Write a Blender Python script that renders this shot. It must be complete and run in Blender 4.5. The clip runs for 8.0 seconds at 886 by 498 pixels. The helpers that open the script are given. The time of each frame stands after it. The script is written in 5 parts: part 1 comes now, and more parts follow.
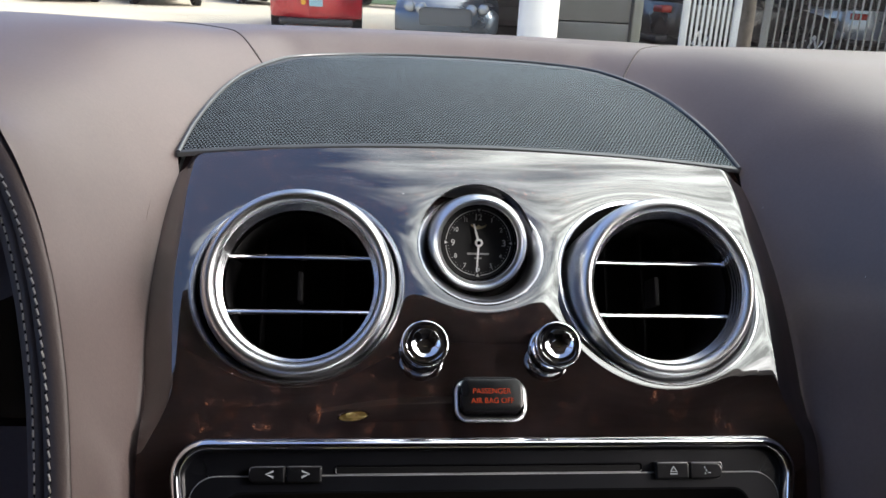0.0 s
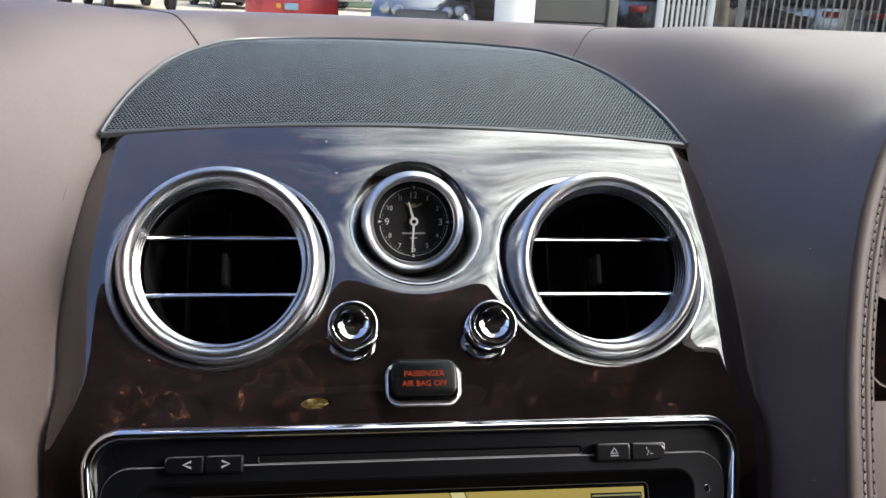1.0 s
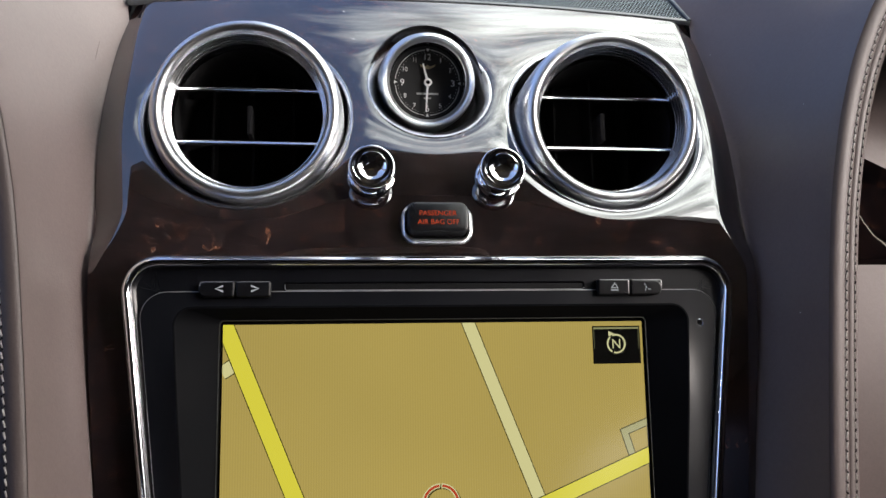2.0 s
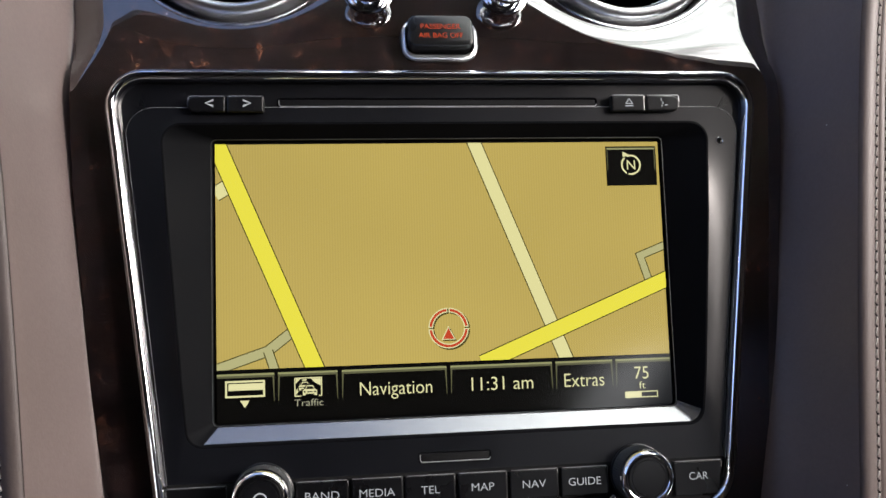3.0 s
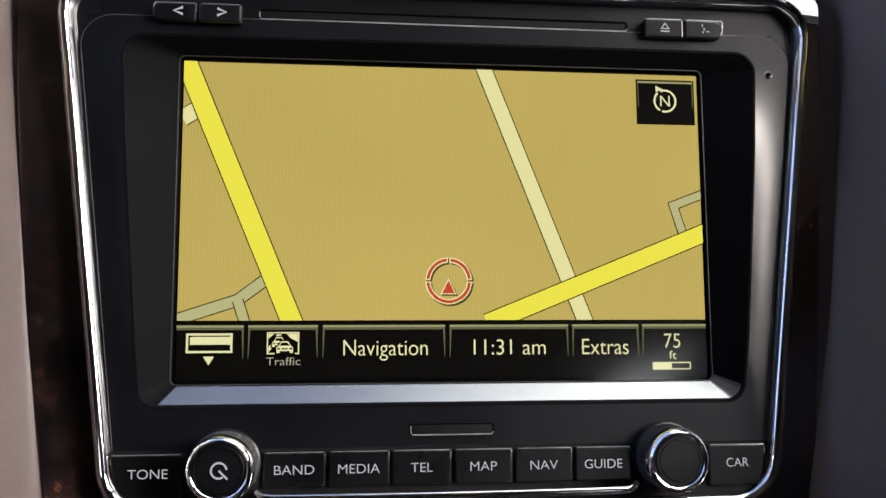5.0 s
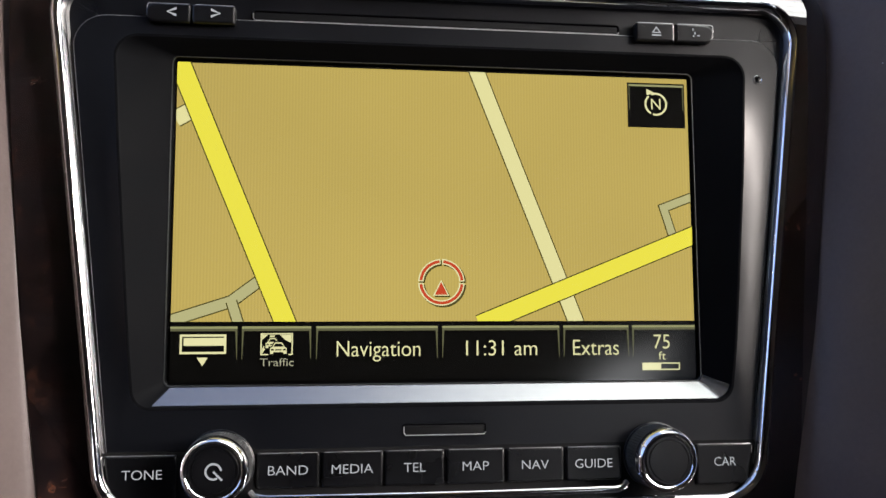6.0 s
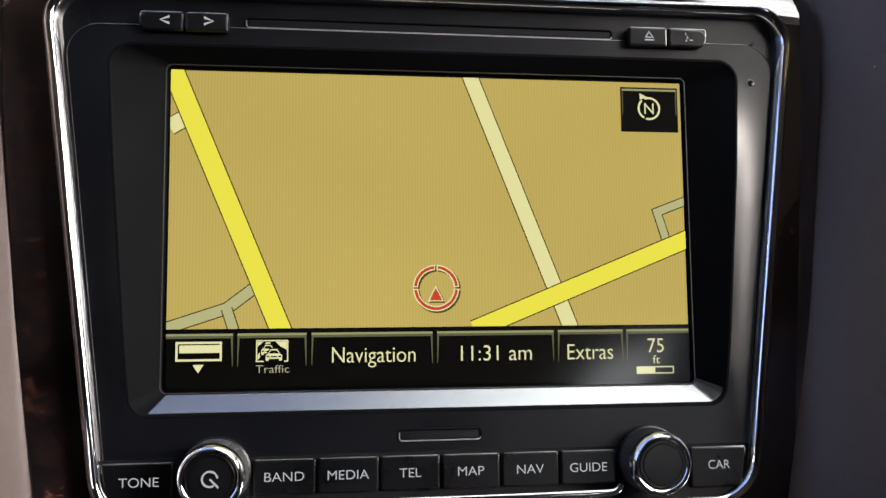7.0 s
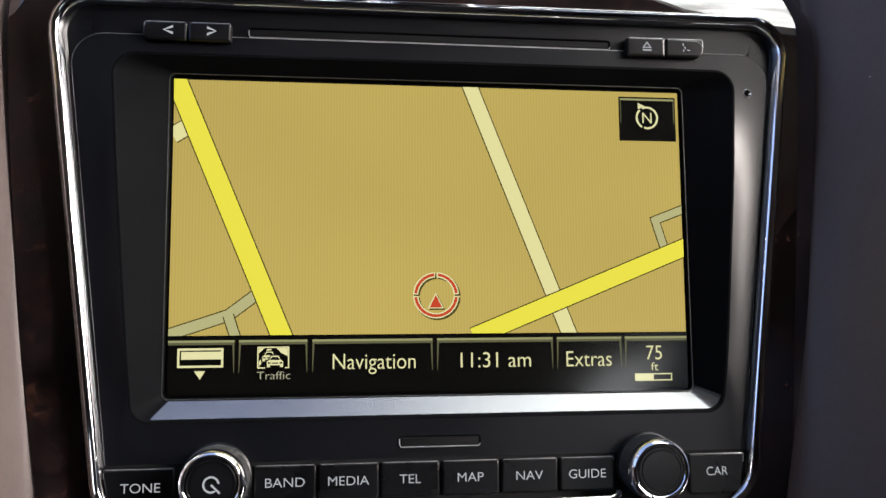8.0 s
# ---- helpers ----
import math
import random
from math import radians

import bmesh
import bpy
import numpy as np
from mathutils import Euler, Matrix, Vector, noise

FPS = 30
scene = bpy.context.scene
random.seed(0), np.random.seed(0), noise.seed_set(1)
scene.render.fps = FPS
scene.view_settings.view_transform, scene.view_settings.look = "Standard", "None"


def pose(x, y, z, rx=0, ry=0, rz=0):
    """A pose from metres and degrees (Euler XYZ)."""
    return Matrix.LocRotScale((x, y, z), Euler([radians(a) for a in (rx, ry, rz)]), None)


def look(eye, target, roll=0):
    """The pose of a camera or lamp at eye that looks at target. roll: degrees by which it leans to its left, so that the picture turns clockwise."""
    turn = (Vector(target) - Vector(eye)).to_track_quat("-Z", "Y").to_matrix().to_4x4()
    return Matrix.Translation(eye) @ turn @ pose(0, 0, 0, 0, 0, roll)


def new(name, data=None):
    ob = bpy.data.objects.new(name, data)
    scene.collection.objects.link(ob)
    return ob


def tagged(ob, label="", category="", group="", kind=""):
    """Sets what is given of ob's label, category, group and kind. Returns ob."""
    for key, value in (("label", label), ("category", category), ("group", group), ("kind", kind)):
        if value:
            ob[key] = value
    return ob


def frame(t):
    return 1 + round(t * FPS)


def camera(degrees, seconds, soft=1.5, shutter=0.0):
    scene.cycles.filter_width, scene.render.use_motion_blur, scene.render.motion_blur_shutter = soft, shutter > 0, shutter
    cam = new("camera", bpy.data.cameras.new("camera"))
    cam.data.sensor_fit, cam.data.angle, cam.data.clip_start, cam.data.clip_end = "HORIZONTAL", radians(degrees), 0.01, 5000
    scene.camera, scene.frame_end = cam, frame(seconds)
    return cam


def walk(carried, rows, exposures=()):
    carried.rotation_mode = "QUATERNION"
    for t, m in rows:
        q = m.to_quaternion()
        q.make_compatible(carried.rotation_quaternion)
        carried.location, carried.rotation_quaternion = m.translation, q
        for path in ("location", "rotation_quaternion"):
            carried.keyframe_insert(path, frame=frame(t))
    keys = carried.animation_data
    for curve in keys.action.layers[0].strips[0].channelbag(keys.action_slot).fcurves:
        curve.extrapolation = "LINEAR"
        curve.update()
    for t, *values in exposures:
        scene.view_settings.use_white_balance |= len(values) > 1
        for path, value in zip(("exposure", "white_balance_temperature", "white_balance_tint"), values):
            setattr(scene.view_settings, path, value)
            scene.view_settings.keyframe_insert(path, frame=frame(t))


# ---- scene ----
# ---- camera and its walk ----
CAR = pose(0, 0, 0.82, -30, 0, 0)  # the centre stack: x right, y into the dash, z up along the screen
HEIGHT = 0.82
cam = camera(56.56, 8.0, soft=1.5)
ROWS = [
    (0.0, -0.0563, -0.3396, 0.0868, 101.510, 0.127, -6.141),
    (0.5, -0.0302, -0.3329, 0.0845, 102.323, 1.496, -7.022),
    (1.0, -0.0339, -0.3254, 0.0794, 101.672, 1.336, -7.229),
    (1.5, -0.0352, -0.3325, 0.0659, 100.583, 0.942, -7.203),
    (2.0, -0.0403, -0.3380, 0.0307, 98.638, 0.995, -7.018),
    (2.2, -0.0400, -0.3414, 0.0184, 97.650, 1.082, -6.988),
    (3.3, -0.0374, -0.2985, -0.0284, 95.062, 2.120, -6.402),
    (3.5, -0.0358, -0.2882, -0.0313, 95.146, 1.973, -6.184),
    (4.0, -0.0332, -0.2737, -0.0352, 95.510, 1.172, -6.067),
    (5.3, -0.0299, -0.2678, -0.0386, 96.204, 0.078, -6.165),
    (5.5, -0.0332, -0.2683, -0.0372, 95.469, 0.146, -6.648),
    (6.0, -0.0326, -0.2702, -0.0354, 95.518, 0.198, -6.908),
    (6.5, -0.0332, -0.2691, -0.0369, 95.383, 0.293, -6.971),
    (7.0, -0.0316, -0.2716, -0.0318, 95.141, 0.550, -7.027),
    (7.5, -0.0328, -0.2723, -0.0337, 95.544, 0.609, -7.092),
    (8.0, -0.0320, -0.2739, -0.0327, 95.809, 0.491, -7.058),
]
EXPOSURES = [(0.0, 0.95), (1.5, 1.12), (2.2, 1.20), (3.3, 1.53), (8.0, 1.50)]
walk(cam, [(t, CAR @ pose(x, y, z, rx, ry, rz)) for t, x, y, z, rx, ry, rz in ROWS], EXPOSURES)

# ---- world and sun ----
SUN_AZ, SUN_EL = 113.0, 30.0  # degrees clockwise from straight ahead, degrees up
CLOUD, CLOUD_LOW, CLOUD_BANK = (40.0, 40.0, 39.2), (8.0, 8.2, 8.6), 1.5  # bright broken cloud aloft, dull near the horizon, thicker to the right
world = bpy.data.worlds.new("sky")
scene.world = world
world.use_nodes = True
wt = world.node_tree
wt.nodes.clear()
w_out, w_bg = wt.nodes.new("ShaderNodeOutputWorld"), wt.nodes.new("ShaderNodeBackground")
w_sky = wt.nodes.new("ShaderNodeTexSky")
w_sky.sky_type, w_sky.sun_disc = "NISHITA", False
w_sky.sun_elevation, w_sky.sun_rotation = radians(SUN_EL), radians(SUN_AZ)
w_sky.dust_density, w_sky.ozone_density = 1.5, 1.5
w_co, w_map, w_n, w_ramp, w_mix = (wt.nodes.new(k) for k in ("ShaderNodeTexCoord", "ShaderNodeMapping", "ShaderNodeTexNoise", "ShaderNodeValToRGB", "ShaderNodeMix"))
w_map.inputs["Scale"].default_value = (1.0, 3.4, 1.4)
w_map.inputs["Location"].default_value = (3.0, 1.2, 0.4)
w_n.inputs["Scale"].default_value, w_n.inputs["Detail"].default_value, w_n.inputs["Roughness"].default_value = 2.4, 10.0, 0.60
w_ramp.color_ramp.elements[0].position, w_ramp.color_ramp.elements[1].position = 0.50, 1.0
w_sep, w_mul, w_add = wt.nodes.new("ShaderNodeSeparateXYZ"), wt.nodes.new("ShaderNodeMath"), wt.nodes.new("ShaderNodeMath")
w_mul.operation, w_add.operation = "MULTIPLY", "ADD"
w_mul.inputs[1].default_value = CLOUD_BANK
w_mix.data_type = "RGBA"
w_high, w_tone = wt.nodes.new("ShaderNodeMapRange"), wt.nodes.new("ShaderNodeMix")
w_high.interpolation_type = "SMOOTHSTEP"
w_high.inputs["From Min"].default_value, w_high.inputs["From Max"].default_value = 0.35, 0.80
w_tone.data_type = "RGBA"
w_tone.inputs["A"].default_value, w_tone.inputs["B"].default_value = (*CLOUD_LOW, 1), (*CLOUD, 1)
wt.links.new(w_co.outputs["Generated"], w_map.inputs["Vector"])
wt.links.new(w_map.outputs["Vector"], w_n.inputs["Vector"])
wt.links.new(w_co.outputs["Generated"], w_sep.inputs["Vector"])
wt.links.new(w_sep.outputs["X"], w_mul.inputs[0])
w_glow = wt.nodes.new("ShaderNodeMath")
w_glow.operation, w_glow.inputs[1].default_value = "MULTIPLY_ADD", 0.55  # cloud glows more towards the sun
wt.links.new(w_sep.outputs["X"], w_glow.inputs[0])
wt.links.new(w_sep.outputs["Z"], w_glow.inputs[2])
wt.links.new(w_glow.outputs["Value"], w_high.inputs["Value"])
wt.links.new(w_high.outputs["Result"], w_tone.inputs["Factor"])
# fine streaks through the cloud
w_map2, w_n2, w_str, w_fold = (wt.nodes.new(k) for k in ("ShaderNodeMapping", "ShaderNodeTexNoise", "ShaderNodeMapRange", "ShaderNodeMix"))
w_map2.inputs["Scale"].default_value, w_map2.inputs["Location"].default_value = (2.6, 8.0, 3.5), (0.7, 2.1, 5.0)
w_n2.inputs["Scale"].default_value, w_n2.inputs["Detail"].default_value, w_n2.inputs["Roughness"].default_value = 2.4, 6.0, 0.52
w_n2.inputs["Distortion"].default_value = 0.2
w_str.inputs["From Min"].default_value, w_str.inputs["From Max"].default_value = 0.36, 0.64
w_str.inputs["To Min"].default_value, w_str.inputs["To Max"].default_value = 0.42, 1.32
w_fold.data_type, w_fold.blend_type, w_fold.inputs["Factor"].default_value = "RGBA", "MULTIPLY", 1.0
wt.links.new(w_co.outputs["Generated"], w_map2.inputs["Vector"])
wt.links.new(w_map2.outputs["Vector"], w_n2.inputs["Vector"])
wt.links.new(w_n2.outputs["Fac"], w_str.inputs["Value"])
wt.links.new(w_tone.outputs["Result"], w_fold.inputs["A"])
wt.links.new(w_str.outputs["Result"], w_fold.inputs["B"])
wt.links.new(w_fold.outputs["Result"], w_mix.inputs["B"])
wt.links.new(w_n.outputs["Fac"], w_add.inputs[0])
wt.links.new(w_mul.outputs["Value"], w_add.inputs[1])
wt.links.new(w_add.outputs["Value"], w_ramp.inputs["Fac"])
wt.links.new(w_ramp.outputs["Color"], w_mix.inputs["Factor"])
w_blue = wt.nodes.new("ShaderNodeMix")
w_blue.data_type, w_blue.blend_type = "RGBA", "MULTIPLY"
w_blue.inputs["Factor"].default_value, w_blue.inputs["B"].default_value = 1.0, (0.95, 1.15, 1.60, 1)
wt.links.new(w_sky.outputs["Color"], w_blue.inputs["A"])
w_haze = wt.nodes.new("ShaderNodeMix")  # thin haze over the blue
w_haze.data_type, w_haze.blend_type, w_haze.inputs["Factor"].default_value, w_haze.inputs["B"].default_value = "RGBA", "ADD", 1.0, (1.65, 1.85, 2.6, 1)
wt.links.new(w_blue.outputs["Result"], w_haze.inputs["A"])
wt.links.new(w_haze.outputs["Result"], w_mix.inputs["A"])
wt.links.new(w_mix.outputs["Result"], w_bg.inputs["Color"])
wt.links.new(w_bg.outputs["Background"], w_out.inputs["Surface"])
w_bg.inputs["Strength"].default_value = 0.070

sun = new("sun", bpy.data.lights.new("sun", "SUN"))
sun.data.energy, sun.data.angle, sun.data.color = 1.75, radians(24.0), (1.0, 0.88, 0.82)
a_, e_ = radians(SUN_AZ), radians(SUN_EL)
sun.matrix_world = look((math.sin(a_) * math.cos(e_) * 30, math.cos(a_) * math.cos(e_) * 30, math.sin(e_) * 30), (0, 0, 0))


# ---- materials ----
def node_mat(name):
    m = bpy.data.materials.new(name)
    m.use_nodes = True
    return m, m.node_tree.nodes, m.node_tree.links, m.node_tree.nodes["Principled BSDF"]


def coords(nodes, links, scale=(1, 1, 1)):
    co, mp = nodes.new("ShaderNodeTexCoord"), nodes.new("ShaderNodeMapping")
    mp.inputs["Scale"].default_value = scale
    links.new(co.outputs["Object"], mp.inputs["Vector"])
    return mp.outputs["Vector"]


def noise_node(nodes, links, vec, scale, detail=4.0, rough=0.55, warp=0.0):
    n = nodes.new("ShaderNodeTexNoise")
    n.inputs["Scale"].default_value, n.inputs["Detail"].default_value = scale, detail
    n.inputs["Roughness"].default_value, n.inputs["Distortion"].default_value = rough, warp
    links.new(vec, n.inputs["Vector"])
    return n.outputs["Fac"]


def ramp(nodes, links, fac, stops):
    r = nodes.new("ShaderNodeValToRGB")
    el = r.color_ramp.elements
    el[0].position, el[0].color = stops[0][0], (*stops[0][1], 1)
    el[1].position, el[1].color = stops[-1][0], (*stops[-1][1], 1)
    for p, c in stops[1:-1]:
        e = el.new(p)
        e.color = (*c, 1)
    links.new(fac, r.inputs["Fac"])
    return r.outputs["Color"]


def mix_color(nodes, links, kind, fac, a, b):
    n = nodes.new("ShaderNodeMix")
    n.data_type, n.blend_type = "RGBA", kind
    for key, v in (("Factor", fac), ("A", a), ("B", b)):
        sock = n.inputs[key] if key != "Factor" else n.inputs[0]
        if isinstance(v, (int, float)):
            sock.default_value = v
        elif isinstance(v, tuple):
            sock.default_value = (*v, 1)
        else:
            links.new(v, sock)
    return n.outputs["Result"]


def bump(nodes, links, bsdf, height, strength, dist):
    b = nodes.new("ShaderNodeBump")
    b.inputs["Strength"].default_value, b.inputs["Distance"].default_value = strength, dist
    links.new(height, b.inputs["Height"])
    links.new(b.outputs["Normal"], bsdf.inputs["Normal"])
    return b


def gray(v):
    return (v, v, v)


def dusted(nodes, links, v, col, specks):
    """Scattered pale dust specks, a few tenths of a millimetre across."""
    vo = nodes.new("ShaderNodeTexVoronoi")
    vo.inputs["Scale"].default_value = 210
    links.new(v, vo.inputs["Vector"])
    dot = ramp(nodes, links, vo.outputs["Distance"], [(0.0, gray(1.0)), (0.05, gray(1.0)), (0.07, gray(0.0))])
    pick = ramp(nodes, links, vo.outputs["Color"], [(0.0, gray(0)), (0.95 - specks, gray(0)), (0.96 - specks, gray(1))])
    return mix_color(nodes, links, "MIX", mix_color(nodes, links, "MULTIPLY", 1.0, dot, pick), col, (0.6, 0.58, 0.55))


def plain(name, color, rough=0.5, metal=0.0, grain=0.12, scale=60.0, relief=0.0, spec=0.5, coat=0.0, specks=0.0, ior=1.5):
    """Colour with soft blotches and fine grain; roughness worn unevenly; a little dust where asked."""
    m, nodes, links, b = node_mat(name)
    v = coords(nodes, links)
    big, fine = noise_node(nodes, links, v, scale, 3), noise_node(nodes, links, v, scale * 22, 2)
    lo, hi = tuple(c * (1 - grain) for c in color), tuple(min(1, c * (1 + grain)) for c in color)
    col = ramp(nodes, links, big, [(0.3, lo), (0.7, hi)])
    col = mix_color(nodes, links, "MULTIPLY", 0.5, col, ramp(nodes, links, fine, [(0.3, gray(1 - grain)), (0.7, gray(1.0))]))
    if specks:
        col = dusted(nodes, links, v, col, specks)
    links.new(col, b.inputs["Base Color"])
    rr = ramp(nodes, links, big, [(0.25, gray(max(0.02, rough * 0.85))), (0.75, gray(min(1, rough * 1.18)))])
    links.new(rr, b.inputs["Roughness"])
    b.inputs["Metallic"].default_value, b.inputs["Specular IOR Level"].default_value = metal, spec
    b.inputs["IOR"].default_value = ior
    b.inputs["Coat Weight"].default_value, b.inputs["Coat Roughness"].default_value = coat, 0.03
    if relief:
        bump(nodes, links, b, fine, 0.35, relief)
    return m


def leather_mat(name, color, rough=0.42):
    m, nodes, links, b = node_mat(name)
    v = coords(nodes, links)
    vo = nodes.new("ShaderNodeTexVoronoi")
    vo.inputs["Scale"].default_value = 1100
    links.new(v, vo.inputs["Vector"])
    big = noise_node(nodes, links, v, 14, 4)
    fine = noise_node(nodes, links, v, 600, 3)
    col = ramp(nodes, links, big, [(0.3, tuple(c * 0.9 for c in color)), (0.7, tuple(c * 1.08 for c in color))])
    col = mix_color(nodes, links, "MULTIPLY", 0.35, col, ramp(nodes, links, fine, [(0.3, gray(0.75)), (0.7, gray(1))]))
    col = dusted(nodes, links, v, col, 0.012)
    links.new(col, b.inputs["Base Color"])
    links.new(ramp(nodes, links, big, [(0.2, gray(rough * 0.92)), (0.8, gray(rough * 1.1))]), b.inputs["Roughness"])
    b.inputs["Specular IOR Level"].default_value = 0.45
    bump(nodes, links, b, vo.outputs["Distance"], 0.15, 0.0002)
    return m


def veneer_mat(name):
    """Dark walnut burl under thick clear lacquer."""
    m, nodes, links, b = node_mat(name)
    v = coords(nodes, links)
    patch = noise_node(nodes, links, v, 17, 3, 0.5, 1.2)
    burl = noise_node(nodes, links, v, 170, 10, 0.74, 0.9)
    swirl = noise_node(nodes, links, v, 40, 8, 0.66, 1.6)
    pore = noise_node(nodes, links, v, 1100, 2, 0.5)
    area = ramp(nodes, links, patch, [(0.36, gray(0.40)), (0.50, gray(0.85)), (0.68, gray(1.5))])
    tone = ramp(nodes, links, burl, [(0.34, (0.0085, 0.0070, 0.0088)), (0.46, (0.0145, 0.0104, 0.0115)), (0.56, (0.029, 0.0166, 0.0158)), (0.70, (0.17, 0.070, 0.042))])
    col = mix_color(nodes, links, "MULTIPLY", 1.0, tone, area)
    col = mix_color(nodes, links, "MULTIPLY", 0.75, col, ramp(nodes, links, swirl, [(0.38, gray(0.55)), (0.60, gray(1.25))]))
    col = mix_color(nodes, links, "MULTIPLY", 0.5, col, ramp(nodes, links, pore, [(0.35, gray(0.4)), (0.55, gray(1))]))
    col = dusted(nodes, links, v, col, 0.06)
    links.new(col, b.inputs["Base Color"])
    b.inputs["Roughness"].default_value = 0.35
    b.inputs["Specular IOR Level"].default_value = 0.0
    b.inputs["Coat Weight"].default_value, b.inputs["Coat Roughness"].default_value, b.inputs["Coat IOR"].default_value = 1.0, 0.015, 2.4
    return m


def glow_mat(name, color, strength=1.0, stripes=False, rough=0.12):
    """A lit piece of the display."""
    m, nodes, links, b = node_mat(name)
    b.inputs["Base Color"].default_value = (0.003, 0.003, 0.003, 1)
    b.inputs["Roughness"].default_value = rough
    b.inputs["Emission Strength"].default_value = strength * 0.398
    if stripes:
        v = coords(nodes, links)
        w = nodes.new("ShaderNodeTexWave")
        w.inputs["Scale"].default_value, w.inputs["Distortion"].default_value = 310.0, 0.0
        links.new(v, w.inputs["Vector"])
        big = noise_node(nodes, links, v, 9, 2)
        col = ramp(nodes, links, w.outputs["Color"], [(0.0, tuple(c * 0.93 for c in color)), (1.0, tuple(c * 1.05 for c in color))])
        col = mix_color(nodes, links, "MULTIPLY", 0.6, col, ramp(nodes, links, big, [(0.3, gray(0.88)), (0.7, gray(1.08))]))
        links.new(col, b.inputs["Emission Color"])
    else:
        b.inputs["Emission Color"].default_value = (*color, 1)
    return m


M_LEATHER = leather_mat("leather_mauve_brown", (0.148, 0.113, 0.107))
M_BAND = leather_mat("leather_band", (0.115, 0.090, 0.086), 0.5)
M_SEAM = leather_mat("leather_seam_fold", (0.06, 0.046, 0.043), 0.6)
M_THREAD = plain("thread_grey", (0.42, 0.395, 0.375), 0.8, scale=900)
M_VENEER = veneer_mat("walnut_burl_lacquer")
M_CHROME = plain("chrome", (0.86, 0.86, 0.88), 0.05, 1.0, 0.03, 40)
M_SATIN = plain("satin_chrome", (0.74, 0.75, 0.77), 0.33, 1.0, 0.05, 40)
M_SLOPE = plain("screen_slope", (0.0055, 0.0058, 0.0070), 0.55, 0.0, 0.1, 40, spec=0.03, specks=0.04)
M_COLLAR = plain("collar_satin", (0.55, 0.55, 0.57), 0.20, 1.0, 0.05, 40)
# black slope's lower side, with the mirrored sky put into its colour
M_SILL = plain("sky_lit_slope", (0.30, 0.30, 0.305), 0.24, 0.8, 0.02, 20)
M_BLACK = plain("black_plastic", (0.0052, 0.0060, 0.0088), 0.32, 0.0, 0.15, 40, 0.00003, specks=0.05, ior=1.52)
M_KEY = plain("key_plastic", (0.0055, 0.0058, 0.0072), 0.29, 0.0, 0.15, 60, 0.00002, specks=0.03, ior=1.5)
M_RIM = plain("pale_edge", (0.36, 0.36, 0.37), 0.35, 0.3, 0.1, 80)
M_VOID = plain("matt_black", (0.012, 0.012, 0.013), 0.8, spec=0.12)
M_GLOSS = plain("gloss_black", (0.005, 0.005, 0.006), 0.10, 0.0, 0.1, 30)
M_GRILLE = plain("grille_metal", (0.23, 0.27, 0.295), 0.40, 0.6, 0.1, 50)
M_GTRIM = plain("grille_trim", (0.13, 0.135, 0.14), 0.35, 0.6, 0.1, 50)
M_LEGEND = plain("legend_white", (0.93, 0.93, 0.92), 0.5)
M_BACKLIT = glow_mat("backlit_legend", (0.92, 0.95, 1.0), 0.42)
M_LEGEND_DIM = plain("legend_grey", (0.45, 0.45, 0.45), 0.5)
M_DIAL = plain("dial_black", (0.012, 0.013, 0.014), 0.55)
M_GOLD = plain("dial_gold", (0.55, 0.47, 0.30), 0.35, 0.6)
M_RED = glow_mat("warning_red", (0.80, 0.11, 0.045), 0.62)
M_TAN = glow_mat("map_tan", (0.47, 0.358, 0.095), 1.0, True)
M_YELLOW = glow_mat("map_yellow", (0.74, 0.67, 0.06), 1.0)
M_CREAM = glow_mat("map_cream", (0.68, 0.64, 0.30), 1.0)
M_OLIVE = glow_mat("map_olive", (0.42, 0.40, 0.19), 1.0)
M_LINE = glow_mat("map_line", (0.07, 0.06, 0.015), 1.0)
M_PALE = glow_mat("menu_cream", (0.70, 0.67, 0.36), 1.0)
M_DIM = glow_mat("menu_bevel", (0.28, 0.28, 0.13), 1.0)
M_DIMMER = glow_mat("menu_bevel_dark", (0.10, 0.10, 0.05), 1.0)
M_CAPTION = glow_mat("menu_caption", (0.36, 0.35, 0.24), 1.0)
M_BAR = glow_mat("menu_black", (0.0012, 0.0011, 0.0008), 1.0)
M_MRED = glow_mat("marker_red", (0.50, 0.055, 0.02), 1.0)


def lamp_mat():
    """A gold-lined lamp reflector: dim facets with a few that flash."""
    m, nodes, links, b = node_mat("map_lamp_gold")
    vo = nodes.new("ShaderNodeTexVoronoi")
    vo.inputs["Scale"].default_value = 190
    links.new(coords(nodes, links), vo.inputs["Vector"])
    b.inputs["Base Color"].default_value, b.inputs["Roughness"].default_value = (0.35, 0.24, 0.07, 1), 0.3
    links.new(ramp(nodes, links, vo.outputs["Color"], [(0.0, (0.10, 0.07, 0.018)), (0.55, (0.22, 0.15, 0.035)), (0.8, (0.9, 0.7, 0.25)), (1.0, (2.6, 2.2, 1.1))]), b.inputs["Emission Color"])
    b.inputs["Emission Strength"].default_value = 0.8
    return m


M_MAPLAMP = lamp_mat()
M_CABIN = leather_mat("cabin_leather", (0.06, 0.048, 0.045), 0.5)
M_LINER = plain("headliner_cloth", (0.19, 0.177, 0.172), 0.95, 0, 0.12, 30, 0.0002)
M_CARPET = plain("carpet", (0.05, 0.042, 0.04), 1.0, 0, 0.2, 60, 0.0005)


# ---- mesh helpers ----
def thing(name, label, category, group="", kind="", at=(0, 0, 0), world_place=None):
    ob = new(name)
    ob.empty_display_size = 0.01
    ob.matrix_world = CAR @ Matrix.Translation(at) if world_place is None else world_place
    return tagged(ob, label, category, group, kind)


